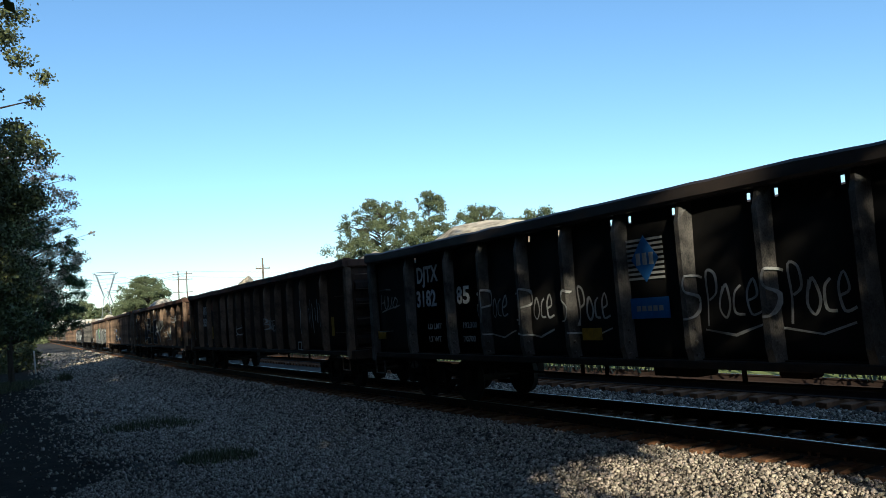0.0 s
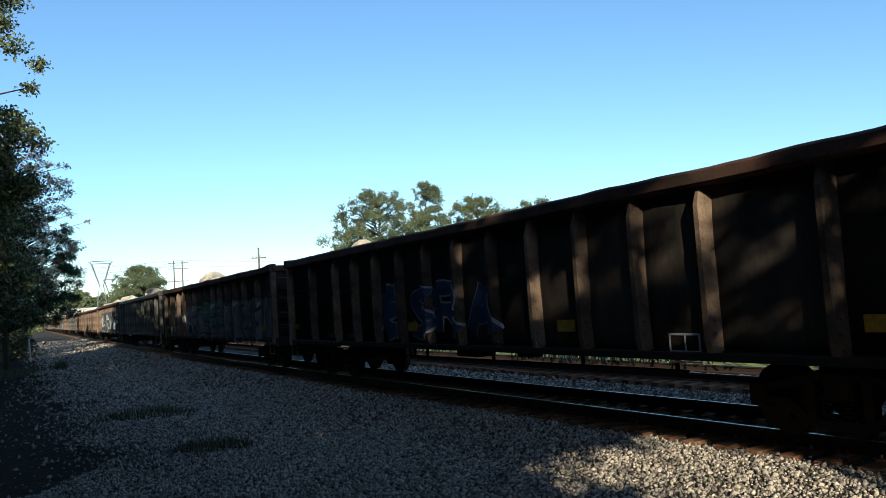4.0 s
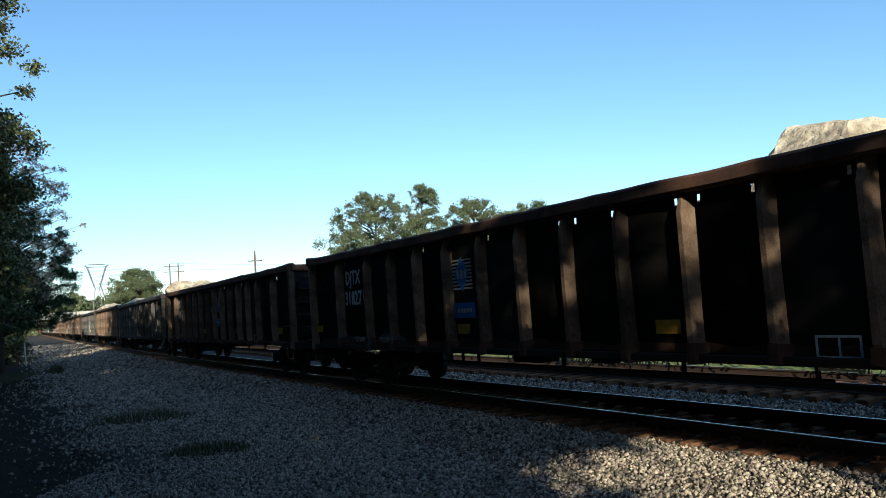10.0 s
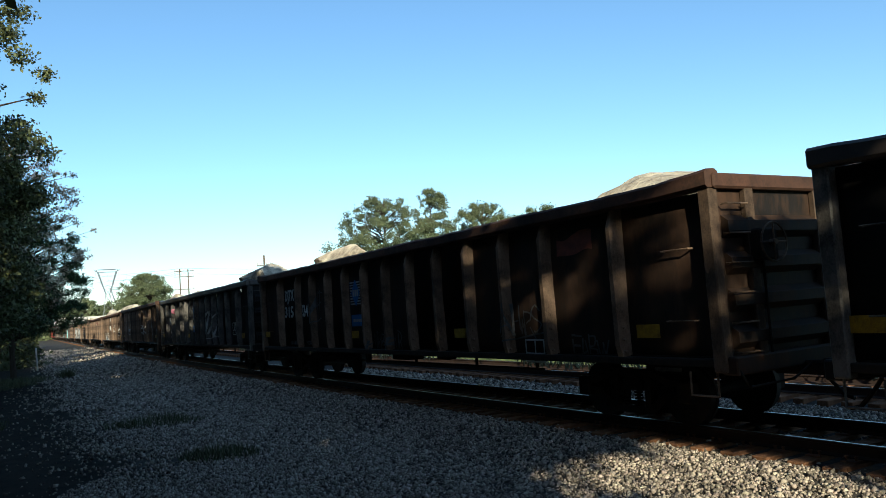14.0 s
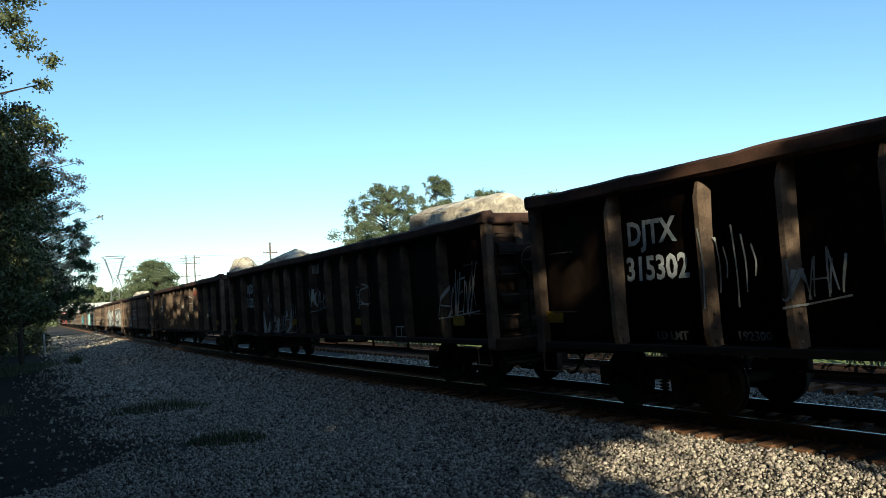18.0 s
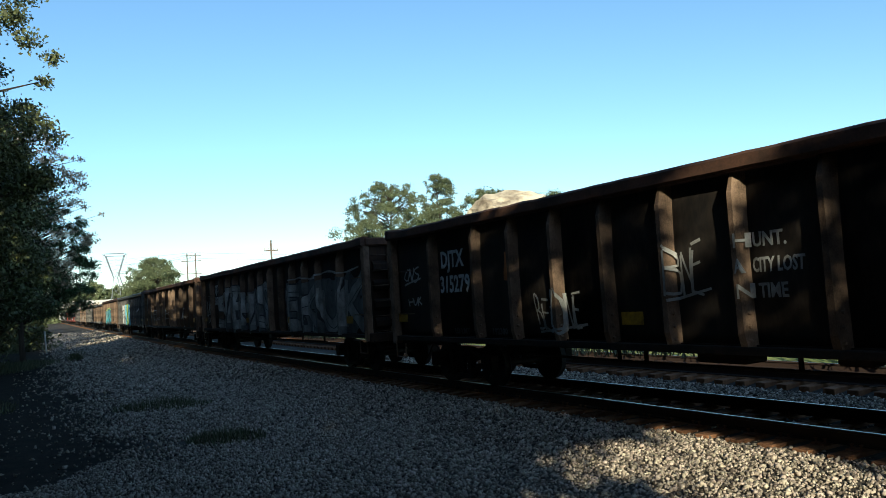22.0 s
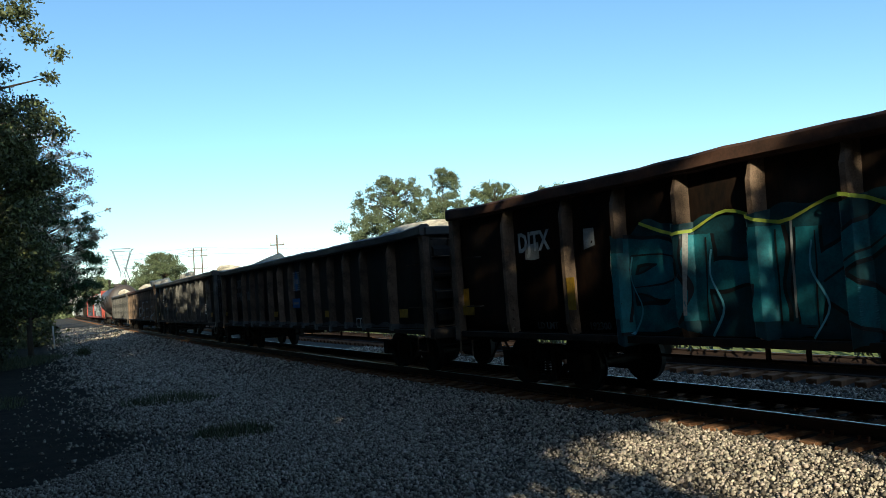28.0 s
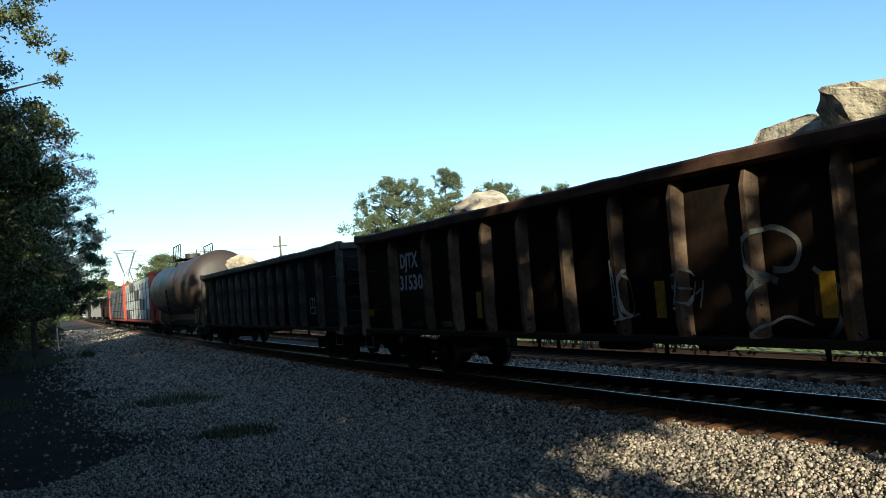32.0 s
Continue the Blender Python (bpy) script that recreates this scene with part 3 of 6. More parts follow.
def scrawl(rng, x0, x1, z0, z1, n):
    """Quick tall letter-like marks from x0 to x1, slanted and overlapping."""
    out = []
    w, h = (x1 - x0) / n, z1 - z0
    lean = rng.uniform(-0.08, 0.22)
    for k in range(n):
        a, d = x0 + w * (k - 0.05), rng.uniform(-0.1, 0.1) * h
        wide, tall = w * rng.uniform(0.85, 1.25), h * rng.uniform(0.7, 1.0)
        for line in rng.choice(GLYPHS):
            pts = [(a + wide * (u + rng.uniform(-0.16, 0.16)) + lean * v * h, max(z0 - 0.1, z0 + d + tall * (v + rng.uniform(-0.12, 0.12)))) for u, v in line]
            out.append(pts)
    if rng.random() < 0.6:
        out.append([(x0, z0 - 0.08), ((x0 + x1) / 2, z0 - 0.02), (x1 + 0.1, z0 + 0.06)])
    return out


def chord_mesh(half, kind):
    """The rim along one side: a rounded bar knocked about by loading, a little raised at its corners."""
    bm = bmesh.new()
    prof = [(-0.14, -0.2), (-0.14, -0.05), (-0.1, -0.01), (0.07, 0.0), (0.12, -0.04), (0.12, -0.2), (0.09, -0.235), (-0.1, -0.235)]
    rings = []
    n = 64
    for i in range(n + 1):
        x = -half - 0.03 + (2 * half + 0.06) * i / n
        up = 0.022 * noise.noise((x * 0.55, kind * 3.7, 0.0)) + 0.018 * noise.noise((x * 1.9, kind * 5.1, 4.0))
        up += 0.045 * max(0.0, 1 - (half - abs(x)) / 0.9)
        out = 0.03 * noise.noise((x * 0.8, kind * 2.3, 9.0)) + 0.012 * noise.noise((x * 3.1, kind, 2.0))
        rings.append([bm.verts.new((x, y + out, TOP + z + up * (1.0 if z > -0.15 else 0.5))) for y, z in prof])
    for lo, hi in zip(rings, rings[1:]):
        for k in range(8):
            bm.faces.new((lo[k], lo[(k + 1) % 8], hi[(k + 1) % 8], hi[k]))
    bm.faces.new(rings[0][::-1])
    bm.faces.new(rings[-1])
    bmesh.ops.recalc_face_normals(bm, faces=bm.faces)
    return bm


def end_rib():
    return prism(lambda y: [(0.0, y, -0.16), (0.12, y, -0.07), (0.12, y, 0.07), (0.0, y, 0.16)], -1.3, 1.3)


def wheel_ring():
    """A hand wheel with four spokes."""
    bm = bmesh.new()
    n = 16
    pts = [(0.0, 0.27 * math.cos(6.2832 * k / n), 0.27 * math.sin(6.2832 * k / n)) for k in range(n + 1)]
    for a, b in zip(pts, pts[1:]):
        tube(bm, a, b, 0.016, seg=5)
    for k in range(4):
        tube(bm, (0, 0, 0), pts[k * 4], 0.012, seg=5)
    tube(bm, (-0.08, 0, 0), (0.03, 0, 0), 0.04, seg=8)
    return bm


def gondola(label, paint, post, chord, slots, half=HALF, batter=0):
    posts = [x for x in POSTS if abs(x) < half - 0.9]
    car = tagged(new("gondola_car"), label, "freight car", group="cars of the freight train")
    shared("floor_sheet", half, lambda: boxes((-half + 0.05, half - 0.05, -1.4, 1.4, 1.02, 1.1)), M_UNDER, car)
    shared("centre_sill", half, lambda: boxes((-half + 0.3, half - 0.3, -0.2, 0.2, 0.83, 1.02)), M_UNDER, car)
    edges = [-half + 0.12] + posts + [half - 0.12]
    for sgn in (-1, 1):
        flip = pose(0, 0, 0) if sgn < 0 else pose(0, 0, 0, 0, 0, 180)
        shared("side_sill", half, lambda: boxes((-half, half, -0.07, 0.07, SILL + 0.02, SILL + 0.13), bevel=0.012), M_UNDER, car, flip @ pose(0, -1.46, 0))
        shared("top_chord", (half, batter), lambda: chord_mesh(half, batter), chord, car, flip @ pose(0, -1.47, 0))
        for x in posts:
            shared("side_post", 0, post_mesh, post, car, flip @ pose(x, -1.36, 0))
        for a, b in zip(edges, edges[1:]):
            w = round(b - a, 3)
            dent = sheet_kind(a)
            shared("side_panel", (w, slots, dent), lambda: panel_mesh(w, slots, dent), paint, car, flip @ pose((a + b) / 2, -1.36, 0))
        for e in (-1, 1):
            shared("corner_post", 0, lambda: boxes((-0.1, 0.1, -0.1, 0.08, SILL - 0.05, TOP - 0.2), bevel=0.02), post, car, pose(e * (half - 0.08), sgn * 1.46, 0))
    for e in (-1, 1):
        turn = pose(0, 0, 0) if e > 0 else pose(0, 0, 0, 0, 0, 180)
        shared("end_wall", 0, lambda: boxes((-0.05, 0.0, -1.42, 1.42, SILL, TOP - 0.16)), paint, car, turn @ pose(half - 0.04, 0, 0))
        for z in (1.35, 1.85, 2.35, 2.85):
            shared("end_rib", 0, end_rib, paint, car, turn @ pose(half - 0.042, 0, z))
        shared("end_chord", 0, lambda: boxes((-0.12, 0.14, -1.5, 1.5, TOP - 0.22, TOP - 0.01), bevel=0.03), chord, car, turn @ pose(half - 0.06, 0, 0))
        for z in (1.15, 1.55, 1.95, 2.35, 2.75, 3.15):
            shared("ladder_rung", 0, lambda: rod([(0, 0.2, 0), (0.1, 0.2, 0), (0.1, -0.22, 0), (0, -0.22, 0)], 0.013), post, car, turn @ pose(half + 0.02, -1.12 * e, z))
        shared("stirrup_step", 0, lambda: rod([(-0.28, 0, 0.9), (-0.28, 0, 0.58), (0.18, 0, 0.58), (0.18, 0, 0.9)], 0.02), post, car, pose(e * (half - 0.35), -1.5, 0))
        for z in (1.6, 2.6):
            shared("grab_iron", 0, lambda: rod([(-0.25, 0, 0), (-0.25, -0.09, 0), (0.25, -0.09, 0), (0.25, 0, 0)], 0.013), post, car, pose(e * (half - 0.7), -1.43, z))
        shared("coupler", 0, coupler_mesh, M_UNDER, car, turn @ pose(half + 0.2, 0, 0))
        shared("air_hose", 0, lambda: rod([(0, 0, 0.78), (0.12, 0.02, 0.6), (0.28, 0.03, 0.42), (0.42, 0.03, 0.38)], 0.028), M_UNDER, car, turn @ pose(half + 0.1, 0.38, 0))
        shared("end_sill", 0, lambda: boxes((-0.1, 0.16, -1.5, 1.5, SILL - 0.08, SILL + 0.16), bevel=0.02), paint, car, turn @ pose(half, 0, 0))
        shared("end_post", 0, lambda: boxes((0.0, 0.1, -0.09, 0.09, SILL, TOP - 0.2), bevel=0.015), post, car, turn @ pose(half - 0.04, 0.78, 0))
        shared("end_post", 0, lambda: boxes((0.0, 0.1, -0.09, 0.09, SILL, TOP - 0.2), bevel=0.015), post, car, turn @ pose(half - 0.04, -0.78, 0))
        shared("uncoupling_lever", 0, lambda: rod([(0, -1.45, 0.95), (0.1, -1.4, 0.72), (0.12, -0.5, 0.74), (0.12, -0.1, 0.9)], 0.018), M_UNDER, car, turn @ pose(half + 0.14, 0, 0))
        make_truck(car, e * (half - 2.25))
    shared("brake_rigging", 0, lambda: boxes((-1.6, -0.7, -0.6, -0.1, 0.72, 0.98), (0.6, 1.1, -0.5, -0.2, 0.76, 0.98), (-3.4, 3.4, -0.32, -0.26, 0.86, 0.92), bevel=0.03), M_UNDER, car)
    shared("brake_pipe", 0, lambda: rod([(-5.4, -0.95, 0.74), (-2.0, -0.97, 0.72), (1.5, -0.95, 0.73), (5.4, -0.95, 0.74)], 0.025), M_UNDER, car)
    for x in (-5.3, -2.9, -2.3, 0.4, 3.1, 5.2):
        shared("pipe_hanger", 0, lambda: boxes((-0.025, 0.025, -0.025, 0.025, 0.72, 1.03)), M_UNDER, car, pose(x, -0.95, 0))
    shared("brake_housing", 0, lambda: boxes((0.02, 0.24, 0.5, 0.86, 2.36, 2.8), bevel=0.03), M_UNDER, car, pose(half, -1.36, 0))
    shared("brake_wheel", 0, wheel_ring, post, car, pose(half + 0.3, -0.68, 2.6))
    shared("brake_chain_rod", 0, lambda: rod([(0.1, -0.68, 2.36), (0.1, -0.68, 1.0)], 0.02), M_UNDER, car, pose(half, 0, 0))
    return car


def rock_mesh(seed, l, w, h):
    """A quarried block: broken faces meeting in sharp edges, rough all over."""
    bm = bmesh.new()
    bmesh.ops.create_icosphere(bm, subdivisions=4, radius=1.0)
    rng = random.Random(seed)
    planes = [(Vector((rng.uniform(-1, 1), rng.uniform(-1, 1), rng.uniform(-0.4, 1))).normalized(), rng.uniform(0.56, 0.92)) for _ in range(15)]
    off = Vector((seed * 1.7, seed * 0.3, 0))
    for v in bm.verts:
        c = v.co.copy()
        v.co = Vector([math.copysign(abs(q) ** 0.6, q) for q in c]) * (1 + 0.22 * noise.noise(c * 1.4 + off))
    for v in bm.verts:
        for nrm, d in planes:
            k = v.co.dot(nrm) - d - 0.03 * noise.noise(v.co * 5 + off)
            if k > 0:
                v.co -= nrm * k
        n = v.co.normalized()
        v.co += n * (0.02 * noise.noise(v.co * 7 + off) + 0.012 * noise.noise(v.co * 19 + off))
    for i, size in ((0, l), (1, w), (2, h)):
        lo, hi = min(v.co[i] for v in bm.verts), max(v.co[i] for v in bm.verts)
        for v in bm.verts:
            v.co[i] = (v.co[i] - (lo + hi) / 2) * size / (hi - lo)
    return bm


def add_rocks(base, spec, seed):
    """Boulders that stand above the side of a gondola: (x, length, height above the side)."""
    for k, (x, l, up) in enumerate(spec):
        h = up + 1.0
        ob = part("boulder", rock_mesh(seed * 7 + k, l, min(2.1, 0.4 + 0.65 * l), h * 1.02), M_ROCK, None)
        zmin = min(v.co.z for v in ob.data.vertices)
        zmax = max(v.co.z for v in ob.data.vertices)
        tagged(ob, "pale tan quarried boulder riding in a gondola car", "boulder", group="boulders in the gondolas")
        MOVERS.append((ob, base + x, 0.0, TOP + up - zmax))
    return None


def rubble(car, seed, half=HALF):
    """Broken stone that fills the car below its rim."""
    bm = bmesh.new()
    nx, ny = 60, 10
    g = {}
    for i in range(nx + 1):
        for j in range(ny + 1):
            x, y = (0.2 - half) + (2 * half - 0.4) * i / nx, -1.24 + 2.48 * j / ny
            g[i, j] = bm.verts.new((x, y, 2.1 + 0.5 * noise.noise((x * 0.5, y * 0.5, seed)) + 0.25 * noise.noise((x * 1.9, y * 1.9, seed))))
    for i in range(nx):
        for j in range(ny):
            bm.faces.new((g[i, j], g[i + 1, j], g[i + 1, j + 1], g[i, j + 1]))
    return part("stone_load", bm, M_ROCK, car, "pale broken stone load")


M_SILVER = mat("sprayed_silver", (0.36, 0.35, 0.33), 0.45, other=(0.06, 0.056, 0.05), scale=2.0, amount=0.6, bump=0.03, fine=70, stretch=(1, 1, 0.8))
M_TEAL = mat("sprayed_teal", (0.035, 0.2, 0.23), 0.5, other=(0.012, 0.05, 0.065), scale=2.2, amount=0.7, bump=0.03, fine=30)
M_TEALD = mat("sprayed_dark_teal", (0.016, 0.07, 0.085), 0.5, other=(0.008, 0.025, 0.032), scale=2, amount=0.6, bump=0.03, fine=30)
M_AQUA = mat("sprayed_aqua", (0.2, 0.5, 0.6), 0.5, other=(0.12, 0.35, 0.45), scale=2, amount=0.7, bump=0.03, fine=30)
M_LIME = mat("sprayed_lime", (0.45, 0.5, 0.06), 0.5, other=(0.28, 0.36, 0.05), scale=2, amount=0.7, bump=0.03, fine=30)
M_LEAFGREEN = mat("sprayed_green", (0.06, 0.2, 0.07), 0.5, other=(0.04, 0.11, 0.05), scale=2, amount=0.7, bump=0.03, fine=30)
M_ORANGE = mat("sprayed_orange", (0.5, 0.16, 0.04), 0.5, other=(0.3, 0.1, 0.03), scale=2, amount=0.7, bump=0.03, fine=30)
M_RUSTRED = mat("primer_red", (0.2, 0.05, 0.028), 0.75, other=(0.08, 0.03, 0.02), scale=5, amount=0.7, bump=0.05, fine=30)
M_NAVY = mat("sprayed_navy", (0.014, 0.017, 0.03), 0.5, other=(0.009, 0.01, 0.014), scale=2.5, amount=0.7, bump=0.03, fine=30)
M_SILVERD = mat("sprayed_dull_silver", (0.14, 0.14, 0.135), 0.55, other=(0.025, 0.025, 0.024), scale=1.8, amount=0.55, bump=0.05, fine=70, stretch=(1, 1, 0.8))
M_PINK = mat("sprayed_pink", (0.5, 0.13, 0.22), 0.5, other=(0.35, 0.1, 0.15), scale=2, amount=0.7, bump=0.03, fine=30)
M_INK = mat("sprayed_black", (0.012, 0.012, 0.013), 0.45, other=(0.02, 0.02, 0.02), scale=3, amount=0.6, bump=0.03, fine=30)
M_FADED = mat("faded_white", (0.42, 0.41, 0.38), 0.6, other=(0.14, 0.13, 0.12), scale=3, amount=0.8, bump=0.03, fine=30)
M_DIM = mat("dim_print", (0.12, 0.115, 0.11), 0.6, other=(0.03, 0.03, 0.03), scale=14, amount=0.8, bump=0.02, fine=60)
M_COBALT = mat("sprayed_cobalt", (0.035, 0.05, 0.12), 0.5, other=(0.02, 0.028, 0.06), scale=3, amount=0.7, bump=0.03, fine=30)


def big_letters(car, rng, x0, x1, z0, z1, n, fill, edge, inner=True, outline=0.05):
    """Large letter-like forms in thick strokes, each outlined and shaded; they spell nothing."""
    w, h = (x1 - x0) / n, z1 - z0
    last = None
    for k in range(n):
        kind = rng.choice([g for g in range(len(GLYPHS)) if g != last])
        last = kind
        thick = min(0.46, w * 0.34, h * 0.26) * rng.uniform(0.9, 1.15)
        a, wide = x0 + w * k + thick * 0.55, w * 1.06 - thick * 1.1
        lo, tall = z0 + thick * 0.55 + rng.uniform(0, 0.06) * h, h - thick * 1.15 - rng.uniform(0, 0.14) * h
        lean = rng.uniform(-0.06, 0.14) * w
        lines = [smooth_line([(a + wide * u + lean * v, lo + tall * v) for u, v in line], 4) for line in GLYPHS[kind]]
        strokes(car, lines, edge, thick + 2 * outline, "graffiti_outline", lift=0.004, step=0.003)
        strokes(car, lines, fill, thick, "graffiti_fill", lift=0.014, step=0.003)
        strokes(car, [[(x + thick * 0.22, z - thick * 0.12) for x, z in line] for line in lines[:2]], M_INK if fill is not M_INK else M_COBALT, 0.03, "graffiti_line", lift=0.024)
        if inner:
            strokes(car, [[(x - thick * 0.42, z + thick * 0.2) for x, z in lines[0][:6]]], M_FADED, 0.035, "graffiti_highlight", lift=0.028)


def smooth_line(pts, n=5):
    """A rounded line through the corners."""
    out = []
    m = len(pts)
    for i in range(m - 1):
        p0, p1, p2, p3 = pts[max(0, i - 1)], pts[i], pts[i + 1], pts[min(m - 1, i + 2)]
        for k in range(n):
            t = k / n
            out.append(tuple(0.5 * (2 * b + (c - a) * t + (2 * a - 5 * b + 4 * c - d) * t * t + (3 * b - a - 3 * c + d) * t ** 3) for a, b, c, d in zip(p0, p1, p2, p3)))
    return out + [pts[-1]]


def ring(cx, cz, rx, rz, a0=0, a1=360):
    return [(cx + rx * math.cos(radians(a)), cz + rz * math.sin(radians(a))) for a in np.linspace(a0, a1, 19)]


def tags(car, rng, spots, material=None, width=0.035):
    for x0, x1, z0, z1 in spots:
        n = max(3, round((x1 - x0) / 0.2))
        strokes(car, [smooth_line(l, 2) for l in scrawl(rng, x0, x1, z0, z1, n)], material or M_FADED, width, "graffiti_tag")


# one hand-style: a hooked first letter and four joined ones
TAG = [[(0.2, 0.95), (0.06, 1.0), (0.02, 0.75), (0.14, 0.55), (0.1, 0.2), (-0.02, 0.15)], [(0.24, 0.0), (0.28, 0.5), (0.27, 1.05), (0.4, 1.0), (0.42, 0.65), (0.3, 0.5)], [(0.52, 0.75), (0.46, 0.35), (0.54, 0.15), (0.62, 0.4), (0.56, 0.78), (0.5, 0.6)], [(0.76, 0.75), (0.68, 0.6), (0.68, 0.25), (0.8, 0.2)], [(0.84, 0.45), (0.96, 0.55), (0.92, 0.85), (0.84, 0.6), (0.88, 0.2), (1.02, 0.25)]]


def emblem(car, x):
    y = min(surface_y(x + dx, dz) for dx in (-0.2, 0, 0.2) for dz in (2.3, 2.57, 2.85)) - 0.004
    for z in np.linspace(2.28, 2.86, 9):
        shared("emblem_stripe", 0, lambda: boxes((-0.36, 0.36, -0.003, 0.003, -0.018, 0.018)), M_FADED, car, pose(x, y, float(z)), "white emblem stripe")
    shared("emblem", 0, lambda: prism(lambda v: [(-0.27, v, 2.57), (0, v, 2.22), (0.27, v, 2.57), (0, v, 2.92)], -0.003, 0.003), M_BLUE, car, pose(x, y - 0.006, 0), "blue diamond emblem")
    for dx in (-0.13, 0.0, 0.13):
        shared("emblem_bar", 0, lambda: boxes((-0.04, 0.04, -0.003, 0.003, 2.48, 2.66)), M_FADED, car, pose(x + dx, y - 0.012, 0))
    y = min(surface_y(x + dx, dz) for dx in (-0.2, 0, 0.2) for dz in (1.7, 1.85, 1.99)) - 0.004
    shared("emblem_plate", 0, lambda: boxes((-0.38, 0.38, -0.003, 0.003, 1.68, 1.99)), M_BLUE, car, pose(x, y, 0), "blue sign field")
    for k in range(5):
        shared("plate_bar", 0, lambda: boxes((-0.04, 0.04, -0.003, 0.003, 1.79, 1.87)), M_FADED, car, pose(x - 0.22 + k * 0.11, y - 0.006, 0))


def stencil(car, x, z=0.92, w=0.56, h=0.42):
    """A white stencilled frame with two fields."""
    y = min(surface_y(x + w * f, z + h * g) for f in (0, 0.5, 1) for g in (0, 0.5, 1)) - 0.004
    for d in ((x, x + w, z, z + 0.03), (x, x + w, z + h - 0.03, z + h), (x, x + 0.03, z, z + h), (x + w - 0.03, x + w, z, z + h), (x, x + w, z + h * 0.36, z + h * 0.36 + 0.025), (x + w * 0.5, x + w * 0.5 + 0.025, z + h * 0.36, z + h)):
        bm = boxes((d[0], d[1], y - 0.003, y + 0.003, d[2], d[3]))
        part("stencil_line", bm, M_WHITE, car)


def small_print(car, x, z, rows=2, w=0.45):
    for k in range(rows):
        shared("small_print", round(w, 2), lambda: boxes((0, w, -0.003, 0.003, 0, 0.055)), M_DIM, car, pose(x, surface_y(x + w / 2, z - 0.15 * k) - 0.006, z - 0.15 * k))


def reflector(car, x, z, tall=False):
    if tall:
        shared("reflector", 1, lambda: boxes((-0.1, 0.1, -0.003, 0.003, 0, 0.55)), M_YELLOW, car, pose(x, -1.59 if min(abs(x - p) for p in POSTS) < 0.2 else surface_y(x, z + 0.27) - 0.03, z), "yellow reflective stripe")
    else:
        shared("reflector", 0, lambda: boxes((-0.23, 0.23, -0.003, 0.003, 0, 0.2)), M_YELLOW, car, pose(x, min(surface_y(x + d, z + 0.1) for d in (-0.2, 0, 0.2)) - 0.03, z), "yellow reflective stripe")


# Each car: when its rear end passes abreast of the camera, its kind and its marks.
CARS = [
    (-0.310, "k", "DJTX", "3182", ""),
    (1.162, "k", "DJTX", "3182", "85"),
    (2.615, "b", "DJTX", "315262", ""),
    (4.088, "b", "DJTX", "315284", ""),
    (5.560, "g", "", "", ""),
    (7.025, "b", "DJTX", "315319", ""),
    (8.490, "k", "DJTX", "3181", "15"),
    (9.951, "b", "DJTX", "315300", ""),
    (11.405, "r", "DJTX", "318271", ""),
    (12.877, "r", "DJTX", "318263", ""),
    (14.343, "k", "DJTX", "3190", "25"),
    (15.800, "t", "DJTX", "315", "334"),
    (17.260, "k", "DJTX", "3182", "05"),
    (18.720, "b", "DJTX", "315302", ""),
    (20.173, "b", "DJTX", "315256", ""),
    (21.637, "b", "DJTX", "315125", ""),
    (23.112, "g", "DJTX", "315279", ""),
    (24.571, "s", "DJTX", "315283", ""),
    (26.023, "b", "DJTX", "315280", ""),
    (27.480, "k2", "", "", ""),
    (28.928, "b", "DJTX", "", ""),
    (30.369, "f", "DJTX", "3190", "30"),
    (31.832, "k", "DJTX", "3181", "91"),
    (33.280, "b", "DJTX", "31530", ""),
    (34.740, "k2", "", "", ""),
]
# The boulders of each car: place along the car, length, height over the rim.
BOULDERS_AHEAD = {1: [(-7.0, 4.8, 0.58)], 2: [(8.4, 2.7, 0.34), (-5.1, 1.4, 0.6)], 3: [(-7.6, 4.4, 0.7)], 4: [(-7.4, 1.6, 0.4)], 5: [(-4.3, 2.2, 0.7)], 6: [(1.9, 2.8, 0.6), (-3.3, 1.0, 0.42)], 7: [(5.2, 3.0, 0.66), (-6.9, 2.2, 0.7)], 8: [(4.9, 2.4, 0.65)], 9: [(8.8, 1.8, 0.25), (-7.2, 3.8, 0.55)], 10: [(8.1, 3.3, 0.82), (-7.2, 2.4, 0.28)], 11: [(7.8, 3.5, 0.6), (-5.1, 4.0, 0.58)]}
BOULDERS_BEHIND = {12: [(7.6, 4.0, 0.75), (-6.6, 0.9, 0.4)], 13: [(7.7, 2.3, 0.5)], 14: [(7.1, 3.8, 0.72), (-6.9, 3.9, 0.68)], 15: [(8.5, 2.9, 0.85), (-7.4, 1.0, 0.35)], 16: [(-7.2, 2.3, 0.62)], 19: [(7.9, 1.0, 0.4)], 21: [(6.8, 3.6, 0.4), (-7.0, 3.4, 0.48)], 22: [(8.2, 2.4, 0.35), (-6.8, 1.1, 0.72)], 23: [(-6.0, 2.4, 0.7), (2.6, 1.6, 0.45), (4.0, 3.0, 0.75)], 24: [(-7.0, 3.6, 0.8)]}
